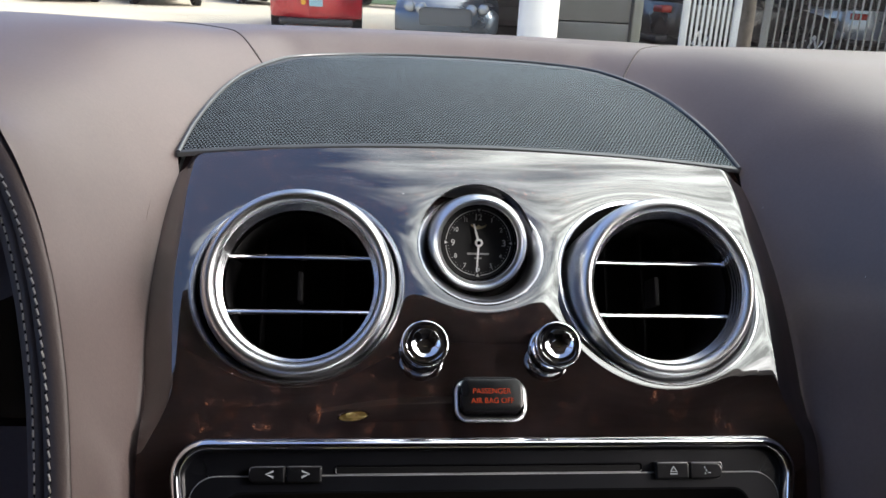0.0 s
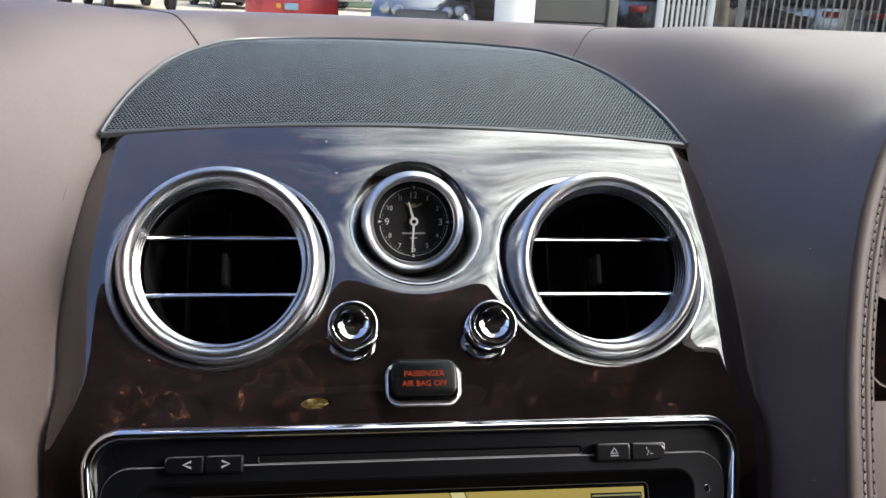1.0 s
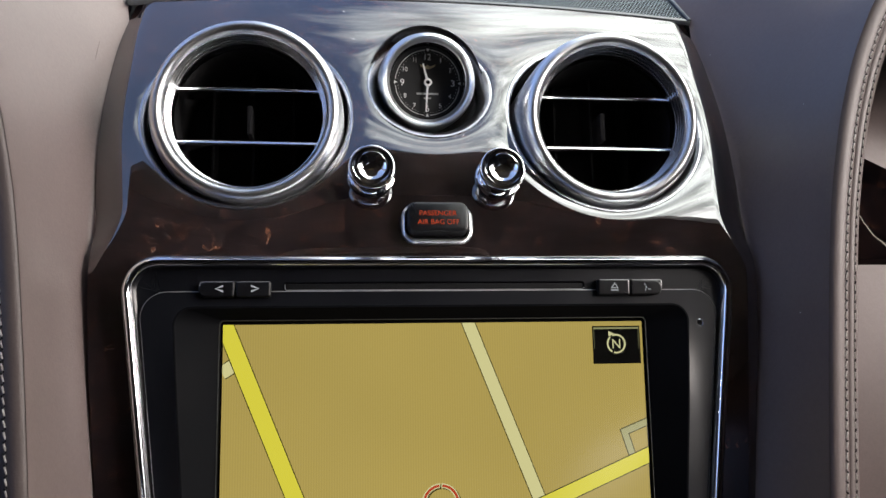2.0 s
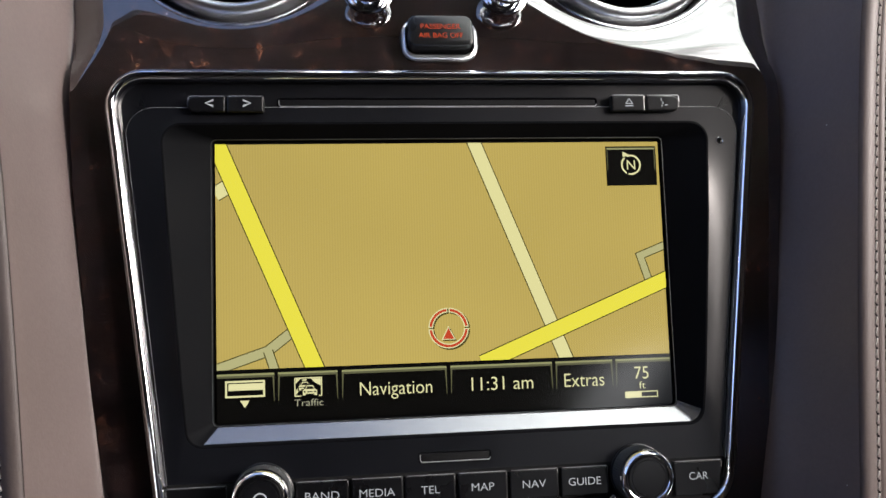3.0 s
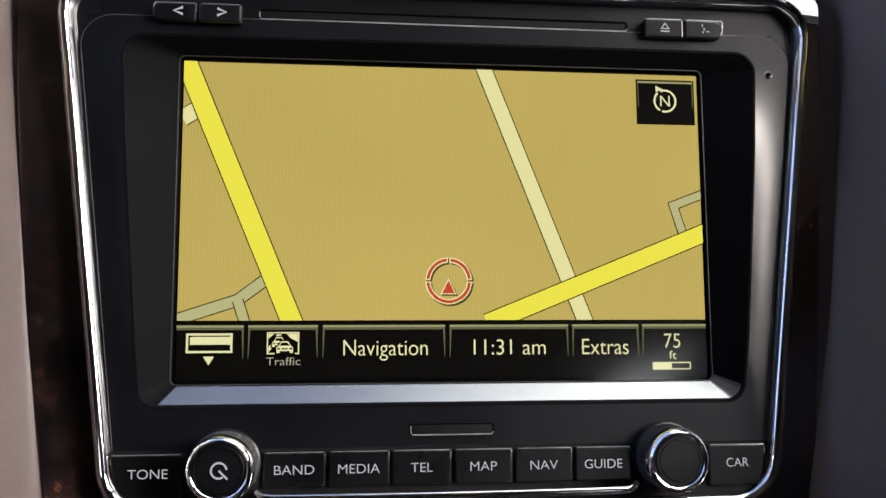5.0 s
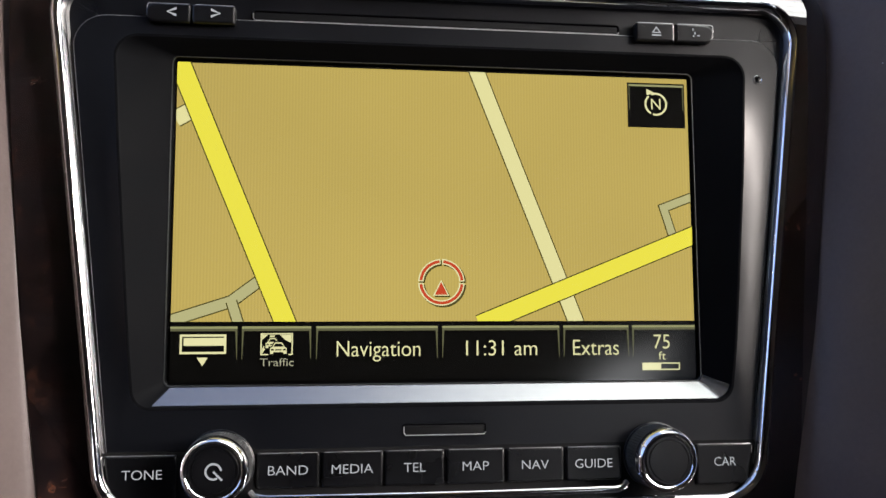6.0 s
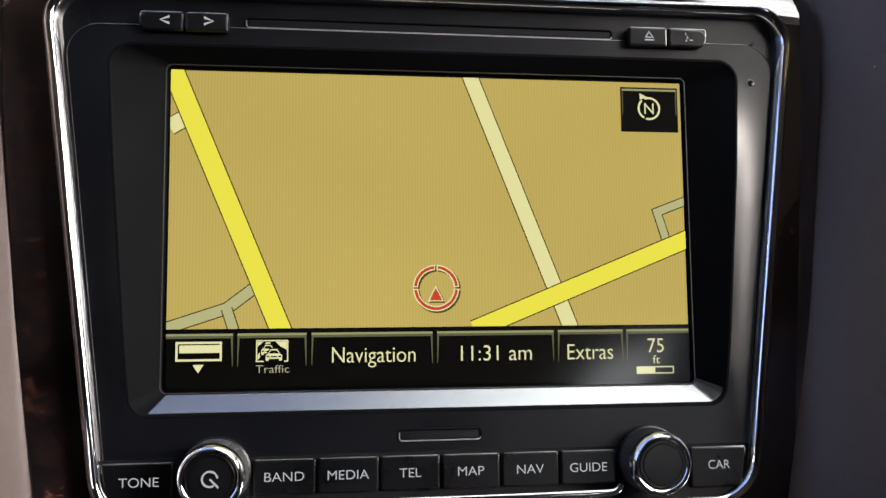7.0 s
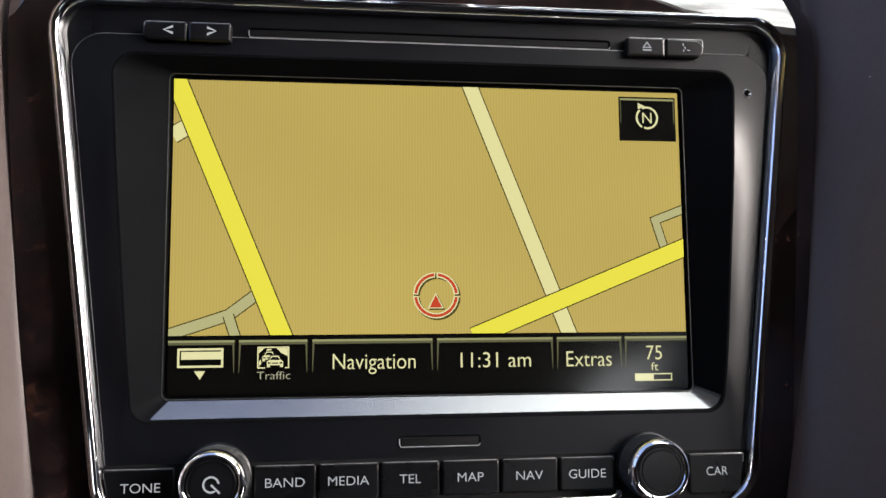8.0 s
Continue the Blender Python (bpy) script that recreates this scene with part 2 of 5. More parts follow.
def mesh_of(name, verts, faces, smooth=True):
    me = bpy.data.meshes.new(name)
    me.from_pydata([tuple(v) for v in verts], [], faces)
    me.polygons.foreach_set("use_smooth", [smooth] * len(me.polygons))
    return me


def sharpen(me, degrees=35):
    me.set_sharp_from_angle(angle=radians(degrees))


def part(name, geo, material, parent, label="", smooth=True, sharp=35, kind=""):
    """One mesh under a thing or a part; geo is (verts, faces) in the thing's own frame."""
    me = geo if isinstance(geo, bpy.types.Mesh) else mesh_of(name, geo[0], geo[1], smooth)
    if smooth and not isinstance(geo, bpy.types.Mesh):
        bm = bmesh.new()
        bm.from_mesh(me)
        bmesh.ops.recalc_face_normals(bm, faces=bm.faces)
        bm.to_mesh(me)
        bm.free()
        sharpen(me, sharp)
    me.materials.clear()
    me.materials.append(material)
    ob = new(name, me)
    ob.parent = parent
    return tagged(ob, label, kind=kind)


def setting(name, geo, material, label, category, sharp=35, place=None):
    """A piece of the setting."""
    me = mesh_of(name, geo[0], geo[1])
    bm = bmesh.new()
    bm.from_mesh(me)
    bmesh.ops.recalc_face_normals(bm, faces=bm.faces)
    bm.to_mesh(me)
    bm.free()
    sharpen(me, sharp)
    me.materials.append(material)
    ob = new(name, me)
    if place is not None:
        ob.matrix_world = place
    return tagged(ob, label, category, kind="structure")


def join(*geos):
    verts, faces = [], []
    for v, f in geos:
        n = len(verts)
        verts += list(v)
        faces += [tuple(i + n for i in q) for q in f]
    return verts, faces


def moved(geo, m):
    return [m @ Vector(v) for v in geo[0]], geo[1]


def loft(loops, closed=True, cap0=False, cap1=False):
    n = len(loops[0])
    verts = [p for lp in loops for p in lp]
    faces = []
    for k in range(len(loops) - 1):
        for i in range(n if closed else n - 1):
            j = (i + 1) % n
            faces.append((k * n + i, k * n + j, (k + 1) * n + j, (k + 1) * n + i))
    if cap0:
        faces.append(tuple(range(n)))
    if cap1:
        faces.append(tuple(range((len(loops) - 1) * n, len(loops) * n)))
    return verts, faces


def lathe(profile, seg=48, cap0=False, cap1=False):
    """Profile of (radius, height toward the viewer) turned about the axis that faces the viewer."""
    loops = [[(r * math.cos(2 * math.pi * i / seg), -h, r * math.sin(2 * math.pi * i / seg)) for i in range(seg)] for r, h in profile]
    return loft(loops, True, cap0, cap1)


def rounded(corners, radii, n=6):
    """Closed outline in (x, z) with rounded corners, the same count for any shape of four corners."""
    out = []
    m = len(corners)
    for k in range(m):
        p, a, b = Vector(corners[k]), Vector(corners[k - 1]), Vector(corners[(k + 1) % m])
        r = radii[k] if isinstance(radii, (list, tuple)) else radii
        u, v = (a - p).normalized(), (b - p).normalized()
        half = math.acos(max(-1, min(1, u.dot(v)))) / 2
        t = r / math.tan(half)
        c = p + (u + v).normalized() * (r / math.sin(half))
        s, e = p + u * t - c, p + v * t - c
        a0 = math.atan2(s.y, s.x)
        d = (math.atan2(e.y, e.x) - a0 + math.pi) % (2 * math.pi) - math.pi
        out += [(c.x + r * math.cos(a0 + d * i / n), c.y + r * math.sin(a0 + d * i / n)) for i in range(n + 1)]
    return out


def inset(outline, d):
    """The outline drawn in by d."""
    out, n = [], len(outline)
    area = sum(outline[i][0] * outline[(i + 1) % n][1] - outline[(i + 1) % n][0] * outline[i][1] for i in range(n))
    sgn = 1 if area > 0 else -1
    for i in range(n):
        p, a, b = Vector(outline[i]), Vector(outline[i - 1]), Vector(outline[(i + 1) % n])
        u, v = (p - a), (b - p)
        if u.length < 1e-9:
            u = v
        if v.length < 1e-9:
            v = u
        u, v = u.normalized(), v.normalized()
        n1, n2 = Vector((-u.y, u.x)) * sgn, Vector((-v.y, v.x)) * sgn
        w = n1 + n2
        w = w.normalized() if w.length > 1e-6 else n1
        out.append(tuple(p + w * (d / max(0.5, w.dot(n1)))))
    return out


def lift(outline, y):
    return [(x, y, z) for x, z in outline]


def slab(outline, front, back, bevel=0.0006, cap_back=False):
    """A plate with a rounded front edge; front and back are depths."""
    s = 1 if back > front else -1
    return loft([lift(outline, back), lift(outline, front + s * bevel), lift(inset(outline, bevel * 0.3), front + s * bevel * 0.3), lift(inset(outline, bevel), front)], True, cap_back, True)


def rect(x0, z0, x1, z1):
    return [(x0, z0), (x1, z0), (x1, z1), (x0, z1)]


def box(x0, y0, z0, x1, y1, z1, b=0.0):
    geo = slab(rounded(rect(x0, z0, x1, z1), max(b, 1e-4), 2), y0, y1, max(b, 1e-4), True)
    return geo


def tube(path, r, seg=8, closed=False, squash=1.0):
    """A round bar along a path."""
    pts = [Vector(p) for p in path]
    n = len(pts)
    loops = []
    up = Vector((0, -1, 0))
    for i, p in enumerate(pts):
        a = pts[i - 1] if (i or closed) else p
        b = pts[(i + 1) % n] if (i < n - 1 or closed) else p
        t = (b - a).normalized()
        side = t.cross(up)
        side = side.normalized() if side.length > 1e-5 else Vector((1, 0, 0))
        top = side.cross(t).normalized()
        loops.append([tuple(p + side * (r * math.cos(2 * math.pi * k / seg)) + top * (r * squash * math.sin(2 * math.pi * k / seg))) for k in range(seg)])
    if closed:
        loops.append(loops[0])
        return loft(loops, True)
    return loft(loops, True, True, True)


def flat_poly(points, y):
    return [(x, y, z) for x, z in points], [tuple(range(len(points)))]


def text_mesh(words, x0, x1, z0, z1, y, thin=0.0):
    """Letters fitted into a box of the plane y, cap height from z0 to z1 (tails hang below)."""
    cu = bpy.data.curves.new("letters", "FONT")
    cu.body, cu.size, cu.extrude, cu.offset = words, 1.0, 0.0, -thin
    ob = bpy.data.objects.new("letters", cu)
    scene.collection.objects.link(ob)
    deps = bpy.context.evaluated_depsgraph_get()
    me = bpy.data.meshes.new_from_object(ob.evaluated_get(deps))
    bpy.data.objects.remove(ob)
    co = np.array([v.co[:] for v in me.vertices])
    lo, hi = co[:, 0].min(), co[:, 0].max()
    cap = max(0.3, co[:, 1].max())
    co2 = np.stack([x0 + (co[:, 0] - lo) / (hi - lo) * (x1 - x0), np.full(len(co), y), z0 + co[:, 1] / cap * (z1 - z0)], 1)
    faces = [tuple(p.vertices) for p in me.polygons]
    bpy.data.meshes.remove(me)
    return co2.tolist(), faces


def spline(keys, n):
    """Smooth points through control rows, evenly by chord."""
    k = np.array(keys, float)
    d = np.r_[0, np.cumsum(np.linalg.norm(np.diff(k, axis=0), axis=1) ** 0.5)]
    m = np.gradient(k, d, axis=0)
    out = []
    for s in np.linspace(0, d[-1], n):
        i = min(len(d) - 2, max(0, np.searchsorted(d, s) - 1))
        h = d[i + 1] - d[i]
        t = (s - d[i]) / h
        out.append((2 * t**3 - 3 * t**2 + 1) * k[i] + (t**3 - 2 * t**2 + t) * h * m[i] + (-2 * t**3 + 3 * t**2) * k[i + 1] + (t**3 - t**2) * h * m[i + 1])
    return np.array(out)


# ---- measures of the centre stack ----
VENTS = ((-0.0800, 0.1425), (0.0800, 0.1425))
COLLAR, CLOCK, CLOCK_RX, CLOCK_RZ = 0.0450, (0.0008, 0.1634), 0.0286, 0.0283
EDGE_Z = [-0.13, -0.08, -0.07, -0.03, 0.006, 0.027, 0.045, 0.066, 0.085, 0.10, 0.13, 0.145, 0.17, 0.19, 0.214, 0.23]
EDGE_X = [0.1122, 0.1202, 0.1224, 0.1297, 0.1333, 0.1356, 0.1376, 0.1392, 0.140, 0.1408, 0.1420, 0.1432, 0.1440, 0.1443, 0.1432, 0.1425]


LEFT_Z, LEFT_X = [-0.13, -0.082, -0.05, -0.02, 0.02, 0.06, 0.09, 0.125, 0.18, 0.215], [0.0055, 0.0038, 0.0023, 0.0011, 0.0008, -0.0002, -0.0002, 0.0020, 0.0004, -0.0024]  # the driver's side runs a little differently


def edge_x(z, side=1):
    zs = np.linspace(z - 0.012, z + 0.012, 7)
    return float(np.interp(zs, EDGE_Z, EDGE_X).mean() + (np.interp(zs, LEFT_Z, LEFT_X).mean() if side < 0 else 0.0))


def stack_y(z):
    d = z - 0.08
    return 0.1075 * d + 2.45 * d * d if d > 0 else -0.0035 * (1 - math.exp(d / 0.033))


def smooth(t):
    t = min(1.0, max(0.0, t))
    return t * t * (3 - 2 * t)


def roll_width(z):
    """Width of the rolled-back side edge; it narrows towards the grille and beside the screen."""
    return 0.0155 * (0.13 + 0.87 * smooth((z - 0.066) / 0.036)) * (1 - 0.35 * smooth((z - 0.165) / 0.050))


def roll(e, w):
    """Depth of the rolled edge at e from its start; a narrow edge rolls less steeply."""
    r = 0.55 * w
    return min(0.74, 100.0 * max(0.0, w - 0.0025)) * (e * e / (2 * r) if e < r else e - r / 2)


def veneer_y(x, z):
    """Depth of the lacquered face: it leans back upwards, dips towards each opening and rolls off at its sides."""
    y = stack_y(z)
    for vx, vz in VENTS:
        r = math.hypot(x - vx * 1.012, z - vz - 0.003)
        y += 0.0013 * math.exp(-max(0.0, r - COLLAR) / 0.0065)
    r = math.hypot((x - CLOCK[0]) / CLOCK_RX, (z - CLOCK[1]) / CLOCK_RZ) * 0.028
    y += 0.0009 * math.exp(-max(0.0, r - 0.028) / 0.0050)
    w = roll_width(z)
    return y + roll(max(0.0, abs(x) - (edge_x(z, x) - w)), w)


def top_z(x):
    return 0.2226 - 0.0086 * (x / 0.143) ** 2


UNIT = rounded([(-0.1270, 0.0787), (0.1270, 0.0787), (0.1060, -0.0935), (-0.1060, -0.0935)], [0.014, 0.014, 0.017, 0.017], 10)


def inside(outline, x, z):
    hit = False
    for i in range(len(outline)):
        (x0, z0), (x1, z1) = outline[i - 1], outline[i]
        if (z0 > z) != (z1 > z) and x < (x1 - x0) * (z - z0) / (z1 - z0) + x0:
            hit = not hit
    return hit


def to_world(p):
    return CAR @ Vector(p)


# ---- the veneer panel ----
def veneer_panel():
    nx, nz = 320, 300
    us, vs = np.linspace(-1, 1, nx), np.linspace(0, 1, nz)
    pts = np.zeros((nz, nx, 2))
    for j, v in enumerate(vs):
        for i, u in enumerate(us):
            x = u * 0.14
            z = -0.13 + (top_z(x) + 0.13) * v
            pts[j, i] = (u * edge_x(z, u), z)
    hole = inset(UNIT, 0.003)

    def gap(x, z):
        """Below 1 inside an opening."""
        g = min(math.hypot(x - vx * 1.012, z - vz - 0.003) / (COLLAR + 0.0004) for vx, vz in VENTS)
        g = min(g, math.hypot((x - CLOCK[0]) / (CLOCK_RX + 0.0001), (z - CLOCK[1]) / (CLOCK_RZ + 0.0001)))
        if abs(x) < 0.0135 and 0.0862 < z < 0.1012:
            g = 0
        return 0 if z < 0.08 and inside(hole, x, z) else g

    verts, faces, index = [], [], {}

    def vert(j, i):
        if (j, i) not in index:
            x, z = pts[j, i]
            index[j, i] = len(verts)
            verts.append((x, veneer_y(x, z), z))
        return index[j, i]

    for j in range(nz - 1):
        for i in range(nx - 1):
            x, z = pts[j : j + 2, i : i + 2].reshape(-1, 2).mean(0)
            if gap(x, z) >= 1:
                faces.append((vert(j, i), vert(j, i + 1), vert(j + 1, i + 1), vert(j + 1, i)))
    return verts, faces


veneer = thing("veneer_panel", "glossy dark burl walnut panel round vents, clock and screen", "trim panel")
part("face", veneer_panel(), M_VENEER, veneer, sharp=60)
part("backing", loft([[(x, stack_y(z) + 0.045, z) for x in np.linspace(-edge_x(z), edge_x(z), 12)] for z in np.linspace(-0.13, 0.215, 20)], False), M_VOID, veneer, "matt black backing")


# ---- air vents ----
def vent(at, label):
    ob = thing("air_vent", label, "air vent", "round air vents in the dash", at=(at[0], 0, at[1]))
    cx, cz = at[0] * 0.012, 0.003

    def on_face(r, lift_by, seg=96):
        lp = []
        for k in range(seg):
            a = 2 * math.pi * k / seg
            x, z = cx + r * math.cos(a), cz + r * math.sin(a)
            lp.append((x, veneer_y(at[0] + x, at[1] + z) - lift_by, z))
        return lp

    part("collar", loft([on_face(0.0465, -0.0004), on_face(0.0459, 0.0005), on_face(0.0451, 0.0006), on_face(0.0442, -0.0004), on_face(0.0436, -0.0028), on_face(0.0434, -0.010)]), M_COLLAR, ob, "thin dark chrome collar")
    part("well", loft([on_face(0.0435, -0.006), [(0.0425 * math.cos(2 * math.pi * k / 96), 0.056, 0.0425 * math.sin(2 * math.pi * k / 96)) for k in range(96)]], True, False, True), M_VOID, ob, "matt black well")
    prof = [(0.0414, -0.046), (0.0413, -0.020), (0.0410, -0.012), (0.0405, -0.0075), (0.0398, -0.0045), (0.0388, -0.0024), (0.0376, -0.0012), (0.0364, -0.0010), (0.0352, -0.0016), (0.0343, -0.0027), (0.0338, -0.0038)]
    part("ring", lathe(prof, 128), M_SATIN, ob, "broad satin chrome ring", sharp=50)
    prof = [(0.0338, -0.0039), (0.0336, -0.0042), (0.0335, -0.0054), (0.0332, -0.0056), (0.0331, -0.0068), (0.0328, -0.0070), (0.0327, -0.0086), (0.0324, -0.0088), (0.0323, -0.0106), (0.0320, -0.0108), (0.0319, -0.0140), (0.0315, -0.0160)]
    part("inner_ring", lathe(prof, 128), M_COLLAR, ob, "stepped polished inner ring", sharp=20)
    part("duct", lathe([(0.0317, -0.0155), (0.0317, -0.052)], 64, False, True), M_VOID, ob, "black duct")
    for dz in (0.0117, -0.0119):
        half = math.sqrt(0.0328**2 - dz**2)
        sec = [(-0.0014, 0.0005), (-0.0012, -0.0003), (-0.0006, -0.0006), (0.0002, -0.0003), (0.0009, 0.0003), (0.0014, 0.0012), (0.0016, 0.003), (0.0012, 0.012), (-0.0008, 0.012), (-0.0014, 0.004)]
        loops = [[(x, 0.0125 + d, dz + h) for h, d in sec] for x in np.linspace(-half, half, 9)]
        part("slat", loft(loops, True, True, True), M_CHROME, ob, "chrome-edged horizontal slat", sharp=40)
    for x in (-0.018, 0.0, 0.018):
        half = math.sqrt(0.031**2 - x**2)
        part("vane", box(x - 0.0006, 0.036, -half, x + 0.0006, 0.050, half, 0.0002), M_VOID, ob)
    part("lever", box(-0.0011, 0.018, -0.0065, 0.0011, 0.031, 0.0065, 0.0006), M_VOID, ob, "small black lever")
    return ob


vent(VENTS[0], "round air vent, satin chrome ring, two slats, driver side")
vent(VENTS[1], "round air vent, satin chrome ring, two slats, passenger side")

# ---- clock ----
clock = thing("dashboard_clock", "round analogue clock with black dial and chrome bezel in the walnut", "clock")


def clock_collar(k, by, seg=96):
    lp = []
    for i in range(seg):
        a = 2 * math.pi * i / seg
        x, z = CLOCK[0] + CLOCK_RX * k * math.cos(a), CLOCK[1] + CLOCK_RZ * k * math.sin(a)
        lp.append((x, veneer_y(x, z) - by, z))
    return lp


part("collar", loft([clock_collar(1.03, -0.0004), clock_collar(1.01, 0.0006), clock_collar(0.985, 0.0006), clock_collar(0.94, -0.0012), clock_collar(0.88, -0.0048), clock_collar(0.835, -0.0088), clock_collar(0.82, -0.015)]), M_COLLAR, clock, "thin chrome collar")
CLK = pose(-0.0006, 0.0188, 0.1632, 13, 0, 0) @ Matrix.Scale(0.912, 4)  # the bezel's front
part("well", moved(lathe([(0.0300, -0.017), (0.0290, -0.026), (0.0290, -0.032)], 64, False, True), CLK), M_COLLAR, clock, "satin metal well")
part("bezel", moved(lathe([(0.0248, -0.026), (0.0247, -0.012), (0.0244, -0.0065), (0.0237, -0.0028), (0.0227, -0.0006), (0.0217, 0.0), (0.0208, -0.0006), (0.0202, -0.0020), (0.0199, -0.0040), (0.0193, -0.0046)], 96), CLK), M_SATIN, clock, "satin chrome bezel", sharp=50)
part("inner_bezel", moved(lathe([(0.0193, -0.0046), (0.0190, -0.006), (0.0187, -0.0095), (0.0185, -0.0114)], 96), CLK), M_GLOSS, clock, "dark polished inner bezel")
DIAL = CLK @ pose(0.0006, 0.0116, 0)
part("dial", moved(lathe([(0.0190, 0.0), (0.0001, 0.0)], 64), DIAL), M_DIAL, clock, "matt black dial")
arcs = []
for k in range(4):
    a0, a1 = math.pi / 2 * k + 0.09, math.pi / 2 * (k + 1) - 0.09
    ring_o = [(0.0167 * math.cos(a), 0.0167 * math.sin(a)) for a in np.linspace(a0, a1, 20)]
    ring_i = [(0.0164 * math.cos(a), 0.0164 * math.sin(a)) for a in np.linspace(a0, a1, 20)]
    arcs.append(loft([lift(ring_o, -0.0002), lift(ring_i, -0.0002)], False))
    ca, sa = math.cos(math.pi / 2 * k), math.sin(math.pi / 2 * k)
    tri = [(0.0172, 0.0009), (0.0172, -0.0009), (0.0155, 0.0)]
    arcs.append(flat_poly([(x * ca - z * sa, x * sa + z * ca) for x, z in tri], -0.0002))
part("chapter_ring", moved(join(*arcs), DIAL), M_LEGEND, clock, "fine white chapter ring", smooth=False)
dots = []
for k in range(60):
    a = math.pi / 30 * k
    if k % 15:
        r, s = 0.0153, 0.00016 if k % 5 else 0.00028
        dots.append(flat_poly([(r * math.cos(a) + s * math.cos(b), r * math.sin(a) + s * math.sin(b)) for b in np.linspace(0, 2 * math.pi, 7)[:-1]], -0.0002))
part("minute_track", moved(join(*dots), DIAL), M_LEGEND, clock, smooth=False)
for n in range(1, 13):
    a = math.pi / 2 - math.pi / 6 * n
    big = n in (3, 6, 9, 12)
    r, h = (0.0130, 0.0016) if big else (0.0133, 0.0011)
    w = h * {1: 0.26, 10: 1.05, 11: 0.62, 12: 1.0}.get(n, 0.62)
    x, z = r * math.cos(a), r * math.sin(a)
    part("numeral", moved(text_mesh(str(n), x - w, x + w, z - h, z + h, -0.0002), DIAL), M_LEGEND, clock, smooth=False)
wing = [(-0.0042, 0.0094), (-0.0012, 0.0082), (0.0, 0.0092), (0.0012, 0.0082), (0.0042, 0.0094), (0.0034, 0.0080), (0.0016, 0.0072), (0.0, 0.0068), (-0.0016, 0.0072), (-0.0034, 0.0080)]
part("emblem", moved(flat_poly(wing, -0.0002), DIAL), M_GOLD, clock, "small gilt winged emblem", smooth=False)
part("maker_bar", moved(flat_poly(rect(-0.0056, -0.0061, 0.0056, -0.0051), -0.0002), DIAL), M_LEGEND_DIM, clock, smooth=False)
part("maker_bar", moved(flat_poly(rect(-0.0018, -0.0082, 0.0018, -0.0075), -0.0002), DIAL), M_LEGEND_DIM, clock, smooth=False)


def hand(angle, length, wide, depth):
    g = slab([(-wide, -0.002), (wide, -0.002), (wide * 0.55, length), (-wide * 0.55, length)], -depth - 0.0004, -depth, 0.0001)
    return moved(g, DIAL @ pose(0, 0, 0, 0, angle, 0))


part("hour_hand", hand(-15, 0.0098, 0.00075, 0.0011), M_LEGEND, clock, "white hour hand")
part("minute_hand", hand(183, 0.0150, 0.0006, 0.0017), M_LEGEND, clock, "white minute hand")
part("hub", moved(lathe([(0.0021, 0.0008), (0.0021, 0.0022), (0.0018, 0.0026), (0.0010, 0.0026)], 24, False, False), DIAL), M_LEGEND, clock, "white hub ring")
part("hub_cap", moved(lathe([(0.0010, 0.0026), (0.0007, 0.0029), (0.0001, 0.0030)], 20, False, True), DIAL), M_GLOSS, clock, "dark hub cap")


# ---- pull knobs for the vents ----
def pull_knob(x):
    ob = thing("vent_pull_knob", "polished chrome pull knob with a dished face on the walnut panel", "knob", "pull knobs below the clock", at=(x, 0.0062, 0.1146))
    turn = pose(0, 0, 0, -6, 0, 0)
    back = [(0.0050, 0.0030), (0.0056, 0.0048), (0.0072, 0.0064), (0.0088, 0.0082), (0.0096, 0.0100), (0.0098, 0.0112), (0.0096, 0.0123), (0.0091, 0.0129), (0.0085, 0.0128)]
    dish = [(0.0083 * k, 0.0120 - 0.0094 * (math.sqrt(1 - (0.883 * k) ** 2) - 0.469)) for k in np.linspace(1.0, 0.02, 20)]  # a deep spherical hollow
    part("head", moved(lathe(back, 64), turn), M_CHROME, ob, "rounded chrome head with a bright rim", sharp=60)
    part("dish", moved(lathe([(0.0085, 0.0128)] + dish, 64, False, True), turn), M_CHROME, ob, "dished mirror-bright face", sharp=60)
    part("stem", moved(lathe([(0.0070, -0.002), (0.0062, 0.0020), (0.0056, 0.0038), (0.0058, 0.0055)], 40), turn), M_CHROME, ob, "chrome stem")
    part("flange", moved(lathe([(0.0101, -0.003), (0.0101, 0.0004), (0.0098, 0.0012), (0.0092, 0.0015), (0.0086, 0.0012), (0.0080, 0.0007), (0.0060, 0.0006)], 56), turn), M_CHROME, ob, "chrome flange")


pull_knob(-0.0275)
pull_knob(0.0275)

# ---- airbag lamp ----
bag = thing("airbag_warning_lamp", "small black lamp with red airbag-off letters in a chrome bezel", "warning lamp", at=(0, 0.0018, 0.0943))
lean = pose(0, 0, 0, -11.5, 0, 0)
shell = rounded(rect(-0.0150, -0.0100, 0.0150, 0.0076), 0.0058, 8)
part("bezel", moved(loft([lift(shell, 0.004), lift(shell, -0.0008), lift(inset(shell, 0.0005), -0.0017), lift(inset(shell, 0.0012), -0.0020), lift(inset(shell, 0.0019), -0.0012), lift(inset(shell, 0.0022), 0.001)]), lean), M_SATIN, bag, "satin chrome bezel", sharp=50)
key = rounded(rect(-0.0128, -0.0066, 0.0128, 0.0070), 0.0034, 8)
part("lens", moved(slab(key, -0.0058, 0.003, 0.0012), lean), M_KEY, bag, "black lens")
